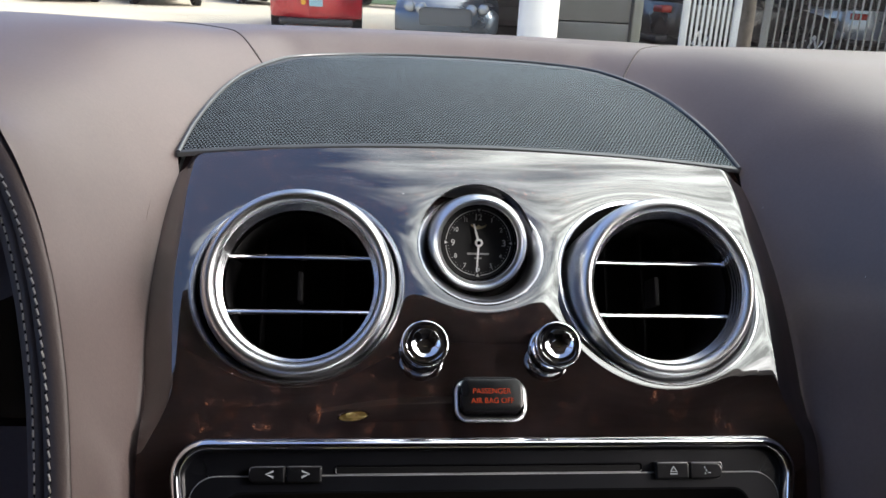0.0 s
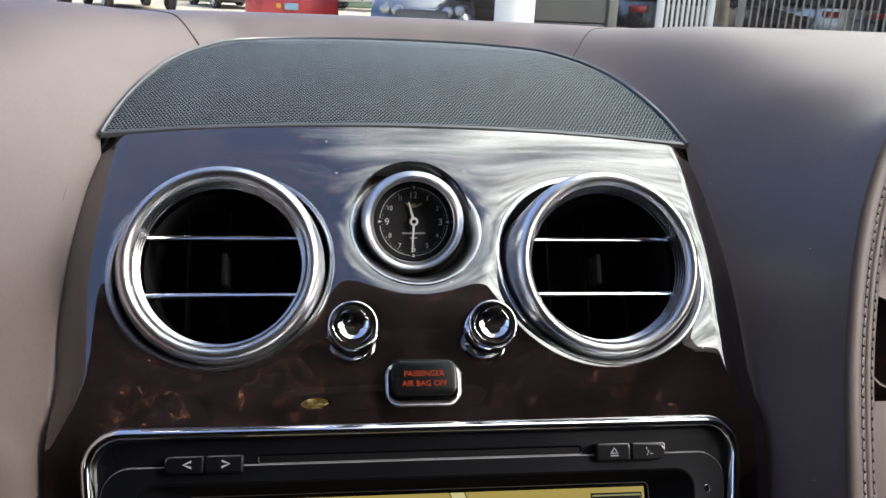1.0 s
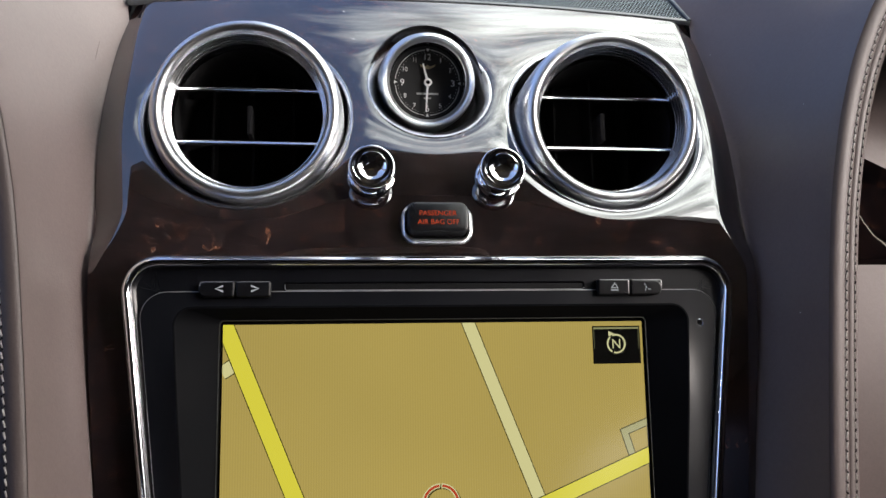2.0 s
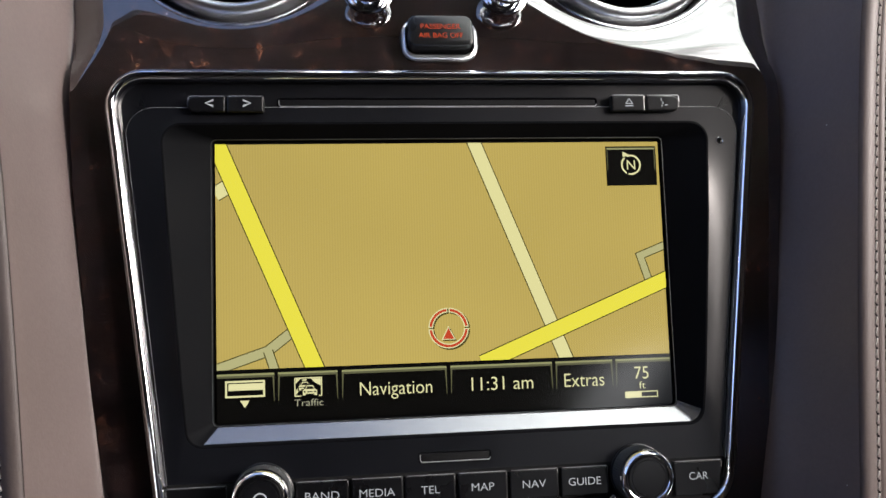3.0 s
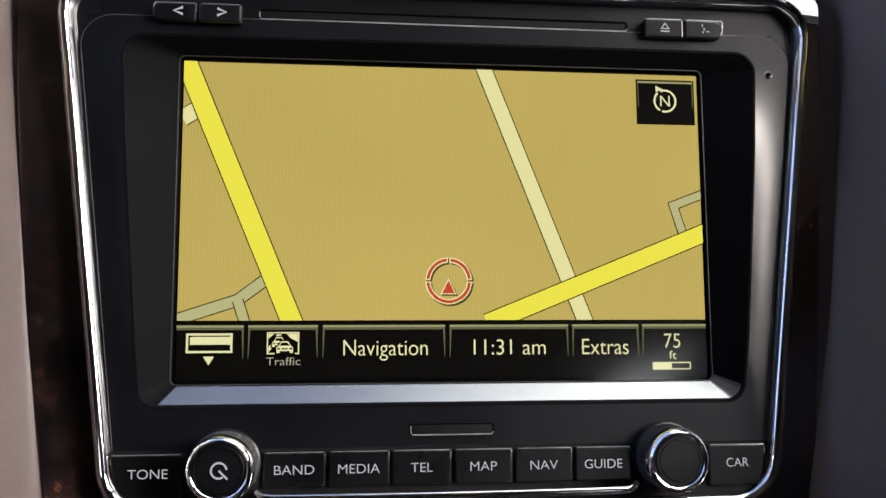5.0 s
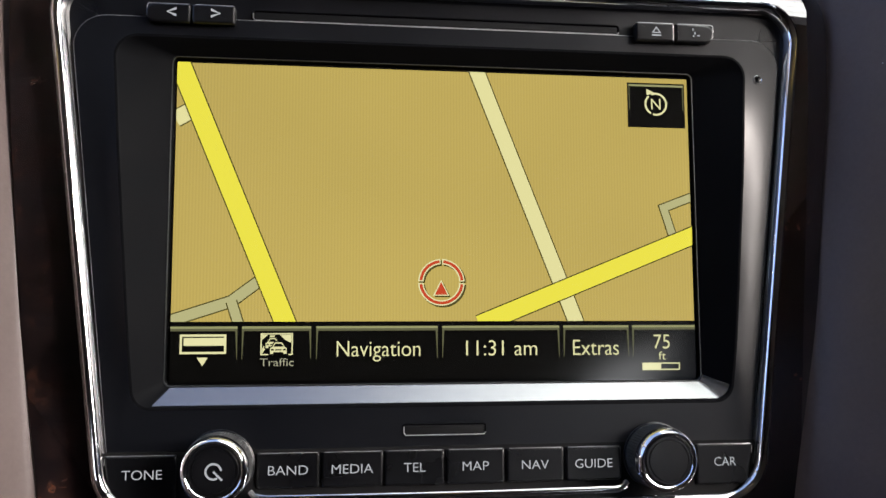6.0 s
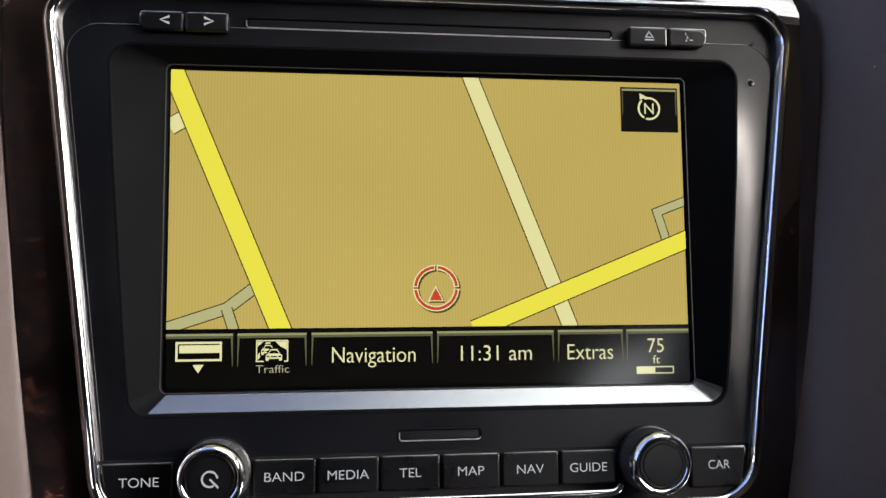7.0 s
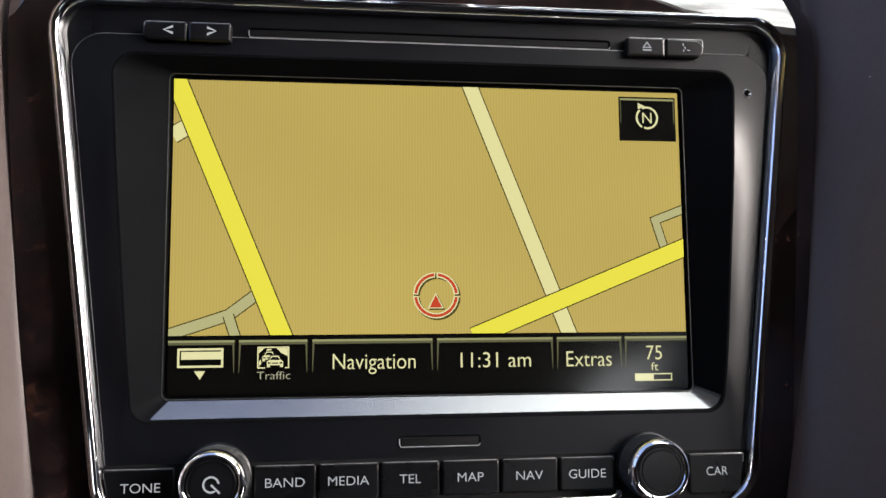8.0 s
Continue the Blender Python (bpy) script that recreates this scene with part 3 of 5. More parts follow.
part("lettering", moved(join(text_mesh("PASSENGER", -0.0078, 0.0078, 0.0005, 0.0027, -0.0060), text_mesh("AIR BAG OFF", -0.0087, 0.0087, -0.0034, -0.0012, -0.0060)), lean), M_RED, bag, "glowing red letters", smooth=False)
part("surround", moved(slab(rounded(rect(-0.0155, -0.0092, 0.0155, 0.0088), 0.0066, 8), -0.0003, 0.002, 0.0004), lean), M_GLOSS, bag, "gloss black recess")

# ---- head unit ----
unit = thing("infotainment_unit", "black touchscreen head unit with buttons, two knobs and a chrome frame", "head unit")
FACE, PLATE = -0.0044, -0.0058
part("chrome_frame", loft([lift(UNIT, 0.004), lift(UNIT, -0.0062), lift(inset(UNIT, 0.0007), -0.0080), lift(inset(UNIT, 0.0020), -0.0092), lift(inset(UNIT, 0.0034), -0.0088), lift(inset(UNIT, 0.0043), -0.0074), lift(inset(UNIT, 0.0047), FACE + 0.001)]), M_CHROME, unit, "polished chrome frame", sharp=50)
part("outer_face", loft([lift(inset(UNIT, 0.0046), FACE - 0.0006), lift(inset(UNIT, 0.0054), FACE), lift(inset(UNIT, 0.0150), FACE)], True), M_BLACK, unit, "satin black surround")
inner = rounded([(-0.1190, 0.0645), (0.1190, 0.0645), (0.1015, -0.0905), (-0.1015, -0.0905)], [0.010, 0.010, 0.010, 0.010], 10)
mouth = rounded([(-0.1045, 0.0572), (0.1045, 0.0572), (0.0952, -0.0588), (-0.0952, -0.0588)], [0.006, 0.006, 0.005, 0.005], 10)
glass = rounded(rect(-0.0880, -0.0530, 0.0880, 0.0530)[::-1], 0.0018, 10)
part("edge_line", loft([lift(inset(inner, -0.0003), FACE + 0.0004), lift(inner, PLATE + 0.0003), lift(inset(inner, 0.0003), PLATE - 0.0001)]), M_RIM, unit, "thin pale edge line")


def crown(t, z):
    """How far the fascia stands proud beside the screen; t runs from the mouth to the outer edge."""
    return 0.0020 * (1 - t) ** 1.8 * smooth((0.056 - z) / 0.040) * smooth((z + 0.066) / 0.030)


def fascia_loop(t):
    a, b = inset(mouth, -0.0014), inset(inner, 0.0003)
    return [(p[0] + (q[0] - p[0]) * t, PLATE - (crown(t, p[1]) if abs(p[0]) > 0.0880 else 0.0), p[1] + (q[1] - p[1]) * t) for p, q in zip(a, b)]


def finer(outline, k=14):
    """The same outline with its long edges cut up."""
    out = []
    for i, p in enumerate(outline):
        q = outline[(i + 1) % len(outline)]
        n = k if math.hypot(q[0] - p[0], q[1] - p[1]) > 0.03 else 1
        out += [(p[0] + (q[0] - p[0]) * j / n, p[1] + (q[1] - p[1]) * j / n) for j in range(n)]
    return out


inner, mouth, glass = finer(inner), finer(mouth), finer(glass)
part("fascia", loft([fascia_loop(t) for t in np.linspace(1, 0, 9)]), M_BLACK, unit, "satin black fascia", sharp=60)
rim0 = fascia_loop(0.0)
slope_v, slope_f = loft([rim0, [(x, r[1] + 0.0001, z) for (x, z), r in zip(inset(mouth, -0.0006), rim0)], [(x, r[1] + 0.0006, z) for (x, z), r in zip(mouth, rim0)], lift(inset(glass, -0.0006), -0.0006), lift(inset(glass, -0.0001), -0.0002), lift(glass, 0.0016)])


def is_sill(f):
    """The lower slope, greyed for the sky it mirrors; its left corner stays black."""
    c = sum((Vector(slope_v[i]) for i in f), Vector()) / len(f)
    return c.z < -0.0508 and -0.0885 < c.x < 0.0945 and len(mouth) * 2 <= min(f) and max(f) < len(mouth) * 4


sill_faces = [f for f in slope_f if is_sill(f)]
part("screen_surround", (slope_v, [f for f in slope_f if f not in sill_faces]), M_SLOPE, unit, "sloping black surround of the screen", sharp=25)
part("screen_sill", (slope_v, sill_faces), M_SILL, unit, "lower screen slope, its sky reflection put in as grey", sharp=25)


def long_slot(name, x0, z0, x1, z1, rim):
    o = rounded(rect(x0, z0, x1, z1), min(0.0012, (z1 - z0) * 0.3), 4)
    sl = part(name, loft([lift(inset(o, -0.0004), rim), lift(o, rim - 0.0004), lift(inset(o, 0.0004), rim + 0.0001), lift(inset(o, 0.0006), rim + 0.0016)]), M_SLOPE, unit, "slot with a pale lower lip")
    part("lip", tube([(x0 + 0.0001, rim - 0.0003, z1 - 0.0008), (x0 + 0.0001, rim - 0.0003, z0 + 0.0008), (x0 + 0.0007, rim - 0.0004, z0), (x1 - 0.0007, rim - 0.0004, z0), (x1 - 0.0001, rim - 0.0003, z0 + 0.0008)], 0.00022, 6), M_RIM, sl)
    part("slot_floor", flat_poly(inset(o, 0.0005), rim - 0.00020), M_SLOPE, sl, smooth=False)
    part("slot_mouth", slab(rounded(rect(x0 + 0.0008, z0 + 0.0005, x1 - 0.0008, z1 - 0.0006), 0.0003, 3), rim - 0.00035, rim, 0.0001), M_VOID, sl, "black slot mouth")
    return o


long_slot("disc_slot", -0.0625, 0.0648, 0.0608, 0.0680, FACE - 0.0002)
long_slot("microphone_slot", -0.0133, -0.0690, 0.0131, -0.0655, PLATE)
at_pin = Matrix.Translation((0.1100, PLATE, 0.0503))
pin = part("indicator", moved(lathe([(0.0016, -0.0003), (0.0016, 0.0002), (0.00145, 0.0003), (0.0013, 0.0001)], 24), at_pin), M_COLLAR, unit, "tiny round indicator")
part("indicator_lens", moved(lathe([(0.0013, 0.00005), (0.0006, 0.00015), (0.0001, 0.00018)], 20), at_pin), M_GLOSS, pin, "dark lens")


def glyph_key(outline, front, back, name, legend, label=""):
    k = part(name, slab(outline, front, back, 0.0007), M_KEY, unit, label, sharp=14)
    xs, zs = [p[0] for p in outline], [p[1] for p in outline]
    xa, xb, zt = min(xs), max(xs), max(zs)
    # pale line along the key's top edge and upper sides
    part("top_edge_line", tube([(xa + 0.0004, front + 0.0004, zt - 0.0028), (xa + 0.0004, front + 0.0003, zt - 0.0010), (xa + 0.0010, front + 0.0003, zt - 0.0002), (xb - 0.0008, front + 0.0003, zt - 0.0002), (xb - 0.0003, front + 0.0003, zt - 0.0008), (xb - 0.0003, front + 0.0004, zt - 0.0030)], 0.00017, 5), M_RIM, k, "pale top edge")
    if legend:
        part("legend", legend, M_BACKLIT, k, "backlit white legend", smooth=False)
    return k


def chevron(cx, cz, s, y):
    w = 0.00042
    arm = lambda q: [(cx - s, cz), (cx + s, cz + q * 0.0016), (cx + s, cz + q * (0.0016 - 0.0009)), (cx - s + 1.6 * math.copysign(w, s), cz)]
    return join(flat_poly(arm(1), y), flat_poly(arm(-1), y))


TOPKEY = PLATE - 0.0024
o = rounded([(-0.0955, 0.0682), (-0.0817, 0.0682), (-0.0817, 0.0620), (-0.0955, 0.0620)], [0.0028, 0.0006, 0.0006, 0.0028], 5)
glyph_key(o, TOPKEY, PLATE + 0.001, "seek_key", chevron(-0.0876, 0.0653, 0.0016, TOPKEY - 0.0001))
o = rounded(rect(-0.0812, 0.0620, -0.0677, 0.0682), 0.0007, 5)
glyph_key(o, TOPKEY, PLATE + 0.001, "seek_key", chevron(-0.0737, 0.0653, -0.0016, TOPKEY - 0.0001))
o = rounded(rect(0.0658, 0.0620, 0.0794, 0.0686), 0.0007, 5)
tri_o = [(0.0712, 0.0648), (0.0746, 0.0648), (0.0729, 0.0672)]
eject = join(loft([lift(tri_o, TOPKEY - 0.0001), lift(inset(tri_o, 0.0004), TOPKEY - 0.0001)]), flat_poly(rect(0.0713, 0.0638, 0.0745, 0.0643), TOPKEY - 0.0001))
glyph_key(o, TOPKEY, PLATE + 0.001, "eject_key", eject)
o = rounded([(0.0799, 0.0686), (0.0936, 0.0682), (0.0936, 0.0620), (0.0799, 0.0620)], [0.0006, 0.0030, 0.0030, 0.0006], 5)
talk = join(flat_poly(rect(0.0858, 0.0660, 0.0862, 0.0670), TOPKEY - 0.0001), flat_poly(rect(0.0864, 0.0648, 0.0869, 0.0657), TOPKEY - 0.0001), flat_poly(rect(0.0859, 0.0638, 0.0864, 0.0645), TOPKEY - 0.0001), flat_poly(rect(0.0873, 0.0642, 0.0885, 0.0646), TOPKEY - 0.0001))
glyph_key(o, TOPKEY, PLATE + 0.001, "voice_key", talk)

LOWKEY = PLATE - 0.0012
for word, x0, x1, zb, w in (("BAND", -0.0586, -0.0394, -0.0843, 0.0124), ("MEDIA", -0.0388, -0.0197, -0.0843, 0.0131), ("TEL", -0.0192, -0.0004, -0.0843, 0.0070), ("MAP", 0.0003, 0.0189, -0.0843, 0.0086), ("NAV", 0.0196, 0.0382, -0.0842, 0.0090), ("GUIDE", 0.0389, 0.0574, -0.0842, 0.0126), ("TONE", -0.1040, -0.0826, -0.0872, 0.0120), ("CAR", 0.0828, 0.1024, -0.0866, 0.0076)):
    o = rounded([(x0, -0.0734), (x1, -0.0734), (x1 - (0.0020 if word == "CAR" else 0), zb), (x0 + (0.0024 if word == "TONE" else 0), zb)], [0.0006, 0.0006, 0.0012, 0.0012], 4)
    mid = (x0 + x1) / 2 + (0.0008 if word == "TONE" else 0)
    cz = -0.0788 if word not in ("TONE", "CAR") else -0.0792
    glyph_key(o, LOWKEY, PLATE + 0.0008, "menu_key", text_mesh(word, mid - w * 0.49, mid + w * 0.49, cz - 0.00135, cz + 0.00145, LOWKEY - 0.0001, 0.005))
dark = rounded([(-0.1045, -0.0724), (0.1040, -0.0724), (0.1015, -0.0893), (-0.1010, -0.0893)], [0.001, 0.001, 0.008, 0.008], 8)
part("key_bed", flat_poly(dark, PLATE - 0.0002), M_VOID, unit, "black gap round the keys", smooth=False)
bar = [(-0.0600, PLATE - 0.0016, -0.0851), (-0.0585, PLATE - 0.0030, -0.0862)] + [(x, PLATE - 0.0034, -0.0866 - 0.0003 * (1 - (x / 0.058) ** 2)) for x in np.linspace(-0.055, 0.055, 16)] + [(0.0570, PLATE - 0.0030, -0.0861), (0.0585, PLATE - 0.0016, -0.0850)]
part("chrome_bar", tube(bar, 0.0012, 12), M_CHROME, unit, "slim chrome bar below the keys")


def rotary(x, power):
    at = Matrix.Translation((x, PLATE, -0.0768))
    k = part("rotary_knob", moved(lathe([(0.0107, -0.001), (0.0107, 0.0010), (0.0100, 0.0014)], 48), at), M_BLACK, unit, "knurled knob with chrome rim")
    seg = 144
    loops = []
    for r, h, d in ((0.0103, 0.0010, 0.0), (0.0103, 0.0016, 0.00035), (0.0101, 0.0088, 0.00035), (0.0100, 0.0094, 0.0)):
        loops.append([((r - d * (q % 2)) * math.cos(2 * math.pi * q / seg), -h, (r - d * (q % 2)) * math.sin(2 * math.pi * q / seg)) for q in range(seg)])
    part("knurl", moved(loft(loops), at), M_GTRIM, k, "fine knurled black grip", sharp=20)
    part("rim", moved(lathe([(0.0100, 0.0092), (0.0099, 0.0108), (0.0094, 0.0120), (0.0087, 0.0126), (0.0081, 0.0124), (0.0077, 0.0117)], 72), at), M_CHROME, k, "chrome rim", sharp=50)
    part("cap", moved(lathe([(0.0077, 0.0112), (0.0074, 0.0118), (0.0071, 0.0121), (0.0066, 0.0121), (0.0065, 0.0118), (0.0063, 0.0118), (0.0062, 0.0122), (0.0030, 0.0123), (0.0001, 0.0123)], 64), at), M_KEY, k, "black cap with a fine groove", sharp=12)
    if power:
        arc_o = [(0.0025 * math.cos(a), 0.0025 * math.sin(a)) for a in np.linspace(0.1, 2 * math.pi - 1.0, 36)]
        arc_i = [(0.0019 * math.cos(a), 0.0019 * math.sin(a)) for a in np.linspace(0.1, 2 * math.pi - 1.0, 36)]
        c = math.sqrt(0.5)
        bar_q = [(u * c + v * c, -u * c + v * c) for u, v in ((0.0, -0.0003), (0.0036, -0.0003), (0.0036, 0.0003), (0.0, 0.0003))]
        part("power_mark", moved(join(loft([lift(arc_o, -0.0127), lift(arc_i, -0.0127)], False), flat_poly(bar_q, -0.0127)), at), M_BACKLIT, k, "white power mark", smooth=False)


rotary(-0.0698, True)
rotary(0.0690, False)

# ---- the display ----
part("glass_edge", tube(lift(inset(glass, -0.0002), -0.0005), 0.00016, 6, True), M_GTRIM, unit, "thin bright edge round the screen")
display = part("display", flat_poly(glass, 0.0012), M_GLOSS, unit, "lit street map on a glossy screen", smooth=False)
MAP = (-0.0868, -0.0330, 0.0868, 0.0516)


def clip(poly, lo_x, lo_z, hi_x, hi_z):
    for axis, lim, sgn in ((0, lo_x, 1), (0, hi_x, -1), (1, lo_z, 1), (1, hi_z, -1)):
        out = []
        for i in range(len(poly)):
            a, b = poly[i - 1], poly[i]
            da, db = sgn * (a[axis] - lim), sgn * (b[axis] - lim)
            if (da >= 0) != (db >= 0):
                t = da / (da - db)
                out.append((a[0] + t * (b[0] - a[0]), a[1] + t * (b[1] - a[1])))
            if db >= 0:
                out.append(b)
        poly = out
    return poly


def strip(points, w):
    """A road's outline with mitred bends."""
    left, right = [], []
    for i, p in enumerate(points):
        p = Vector(p)
        a = Vector(points[i - 1]) if i else p
        b = Vector(points[i + 1]) if i < len(points) - 1 else p
        d1 = (p - a).normalized() if i else (b - p).normalized()
        d2 = (b - p).normalized() if i < len(points) - 1 else d1
        n1, n2 = Vector((-d1.y, d1.x)), Vector((-d2.y, d2.x))
        m = (n1 + n2).normalized()
        m = m * (w / 2 / max(0.4, m.dot(n1)))
        left.append(tuple(p + m))
        right.append(tuple(p - m))
    return [[left[i], left[i + 1], right[i + 1], right[i]] for i in range(len(points) - 1)]


part("map_ground", flat_poly(rect(*MAP), 0.0004), M_TAN, display, "tan map ground", smooth=False)
ROADS = (
    ([(-0.0870, 0.0326), (-0.0820, 0.0357)], 0.0052, M_CREAM, 0),
    ([(-0.0880, -0.0330), (-0.0681, -0.0265), (-0.0580, -0.0188)], 0.0034, M_OLIVE, 0),
    ([(-0.0681, -0.0265), (-0.0655, -0.0345)], 0.0030, M_OLIVE, 1),
    ([(0.0890, 0.0104), (0.0770, 0.0058), (0.0800, -0.0040)], 0.0026, M_OLIVE, 0),
    ([(0.0116, 0.0530), (0.0462, -0.0360)], 0.0050, M_CREAM, 1),
    ([(-0.0868, 0.0530), (-0.0500, -0.0357)], 0.0064, M_YELLOW, 2),
    ([(0.0122, -0.0341), (0.0890, -0.0030)], 0.0058, M_YELLOW, 2),
)
for pts, w, mat_, level in ROADS:
    y = 0.0002 - 0.0002 * level
    quads = [clip(q, *MAP) for q in strip(pts, w)]
    edges = [clip(q, *MAP) for q in strip(pts, w + 0.0008)]
    rd = part("road", join(*[flat_poly(q, y) for q in quads if len(q) > 2]), mat_, display, smooth=False)
    part("road_edge", join(*[flat_poly(q, y + 0.0001) for q in edges if len(q) > 2]), M_LINE, rd, smooth=False)


def ring_flat(cx, cz, r0, r1, a0, a1, y, n=18):
    A = np.linspace(a0, a1, n)
    return loft([lift([(cx + r0 * math.cos(a), cz + r0 * math.sin(a)) for a in A], y), lift([(cx + r1 * math.cos(a), cz + r1 * math.sin(a)) for a in A], y)], False)


mk = (-0.0004, -0.0202)
gaps = [(math.pi / 2, math.pi), (math.pi, 2 * math.pi), (0.0, math.pi / 2)]
marker = part("position_marker", join(*[ring_flat(*mk, 0.00595, 0.0077, a0 + 0.04, a1 - 0.04, -0.0006, 30) for a0, a1 in gaps]), M_PALE, display, "ringed position marker", smooth=False)
part("red_ring", join(*[ring_flat(*mk, 0.00635, 0.0073, a0 + 0.09, a1 - 0.09, -0.0008, 30) for a0, a1 in gaps]), M_MRED, marker, "red ring", smooth=False)
part("drop_shadow", join(*[ring_flat(mk[0] + 0.0005, mk[1] - 0.0005, 0.0059, 0.0078, a0 + 0.04, a1 - 0.04, -0.0004, 30) for a0, a1 in gaps], flat_poly([(-0.0027, -0.0251), (0.0027, -0.0251), (0.0, -0.0199)], -0.0004)), M_LINE, marker, "dark drop shadow of the marker", smooth=False)
part("pointer_edge", flat_poly([(-0.0032, -0.0246), (0.0022, -0.0246), (-0.0005, -0.0194)], -0.0006), M_PALE, marker, smooth=False)
part("pointer", flat_poly([(-0.0026, -0.0243), (0.0016, -0.0243), (-0.0005, -0.0201)], -0.0008), M_MRED, marker, "red pointer", smooth=False)
north = part("compass_button", flat_poly(rect(0.0648, 0.0338, 0.0855, 0.0496), -0.0004), M_BAR, display, "black compass button", smooth=False)
part("bevel", flat_poly(rect(0.0653, 0.0483, 0.0850, 0.0490), -0.0006), M_DIM, north, smooth=False)
part("bevel", join(flat_poly(rect(0.0846, 0.0400, 0.0850, 0.0485), -0.0006), flat_poly(rect(0.0653, 0.0400, 0.0656, 0.0485), -0.0006)), M_DIMMER, north, smooth=False)
nc = (0.0750, 0.0421)
part("compass_ring", join(ring_flat(*nc, 0.0034, 0.0041, 2.3, 4.2, -0.0006), ring_flat(*nc, 0.0034, 0.0041, 4.4, 8.3, -0.0006), flat_poly([(0.0717, 0.0475), (0.0718, 0.0452), (0.0744, 0.0462)], -0.0006)), M_PALE, north, smooth=False)
part("north_letter", text_mesh("N", nc[0] - 0.0017, nc[0] + 0.0017, nc[1] - 0.0019, nc[1] + 0.0019, -0.0006), M_PALE, north, smooth=False)

menu = part("menu_bar", flat_poly(rect(-0.0868, -0.0520, 0.0868, -0.0333), 0.0004), M_BAR, display, "black menu bar", smooth=False)
for x0, x1 in ((-0.0868, -0.0660), (-0.0646, -0.0427), (-0.0411, -0.0016), (-0.0001, 0.0394), (0.0408, 0.0634), (0.0647, 0.0868)):
    part("tile_top", flat_poly(rect(x0, -0.0352, x1, -0.0345), 0.0002), M_DIM, menu, smooth=False)
    side = [flat_poly([(x1 - 0.0007, -0.0352), (x1, -0.0352), (x1, -0.0450), (x1 - 0.0002, -0.0450)], 0.0002)] if x1 < 0.08 else []
    side += [flat_poly([(x0, -0.0352), (x0 + 0.0007, -0.0352), (x0 + 0.0002, -0.0450), (x0, -0.0450)], 0.0002)] if x0 > -0.08 else []
    for edge in side:
        part("tile_side", edge, M_DIMMER, menu, smooth=False)
    part("tile_glint", flat_poly(rect(x0, -0.0360, x1, -0.0352), 0.0002), M_DIMMER, menu, smooth=False)
for word, x0, x1, z0, z1 in (("Navigation", -0.0345, -0.0073, -0.0443, -0.0393), ("11:31 am", 0.0078, 0.0317, -0.0443, -0.0393), ("Extras", 0.0440, 0.0598, -0.0444, -0.0393), ("75", 0.0721, 0.0777, -0.0424, -0.0377), ("ft", 0.0737, 0.0763, -0.0461, -0.0434), ("Traffic", -0.0588, -0.0481, -0.0472, -0.0447)):
    part("word", text_mesh(word, x0, x1, z0, z1, 0.0001, 0.006), M_CAPTION if word == "Traffic" else M_PALE, menu, smooth=False)


def frame_flat(x0, z0, x1, z1, w, y):
    return join(flat_poly(rect(x0, z0, x1, z0 + w), y), flat_poly(rect(x0, z1 - w, x1, z1), y), flat_poly(rect(x0, z0 + w, x0 + w, z1 - w), y), flat_poly(rect(x1 - w, z0 + w, x1, z1 - w), y))


part("list_icon", join(frame_flat(-0.0838, -0.0432, -0.0694, -0.0370, 0.0007, 0.0001), flat_poly(rect(-0.0826, -0.0406, -0.0700, -0.0381), 0.0001), flat_poly([(-0.0785, -0.0443), (-0.0750, -0.0443), (-0.0767, -0.0470)], 0.0001)), M_PALE, menu, "cream list icon", smooth=False)
tx, tz = -0.0536, -0.0410
icon = join(frame_flat(-0.0587, -0.0437, -0.0485, -0.0367, 0.0004, 0.0001), flat_poly([(tx - 0.0046, tz - 0.0022), (tx - 0.0046, tz - 0.0006), (tx - 0.0020, tz + 0.0036), (tx - 0.0004, tz + 0.0036)], 0.0001), flat_poly([(tx + 0.0010, tz + 0.0038), (tx + 0.0046, tz + 0.0038), (tx + 0.0046, tz + 0.0012), (tx + 0.0026, tz + 0.0022)], 0.0001), flat_poly([(tx - 0.0046, tz + 0.0038), (tx - 0.0046, tz + 0.0022), (tx - 0.0028, tz + 0.0038)], 0.0001))
part("traffic_icon", icon, M_PALE, menu, "small traffic picture", smooth=False)
car_o = [(-0.0024, -0.0021), (-0.0024, -0.0003), (-0.0016, 0.0003), (-0.0009, 0.0016), (0.0013, 0.0016), (0.0020, 0.0003), (0.0028, -0.0003), (0.0028, -0.0021)]


def front_view(cx, cz, s, y, lit):
    at = lambda pts, k: [(cx + (x - 0.0002) * k + 0.0002 * s, cz + (z + 0.0002) * k) for x, z in pts]
    part("traffic_car", flat_poly(at(car_o, 1.22 * s), y), M_BAR, menu, smooth=False)
    part("traffic_car", flat_poly(at(car_o, s), y - 0.00015), lit, menu, smooth=False)
    for name, pts in (("car_glass", [(-0.0014, 0.0002), (-0.0007, 0.0012), (0.0011, 0.0012), (0.0018, 0.0002)]), ("car_lamp", [(-0.0021, -0.0010), (-0.0021, -0.0004), (-0.0012, -0.0006), (-0.0012, -0.0010)]), ("car_lamp", [(0.0016, -0.0010), (0.0016, -0.0006), (0.0025, -0.0004), (0.0025, -0.0010)]), ("car_grille", [(-0.0008, -0.0010), (-0.0008, -0.0006), (0.0012, -0.0006), (0.0012, -0.0010)]), ("car_underside", [(-0.0014, -0.0022), (-0.0014, -0.0015), (0.0018, -0.0015), (0.0018, -0.0022)])):
        part(name, flat_poly(at(pts, s), y - 0.0003), M_BAR, menu, smooth=False)


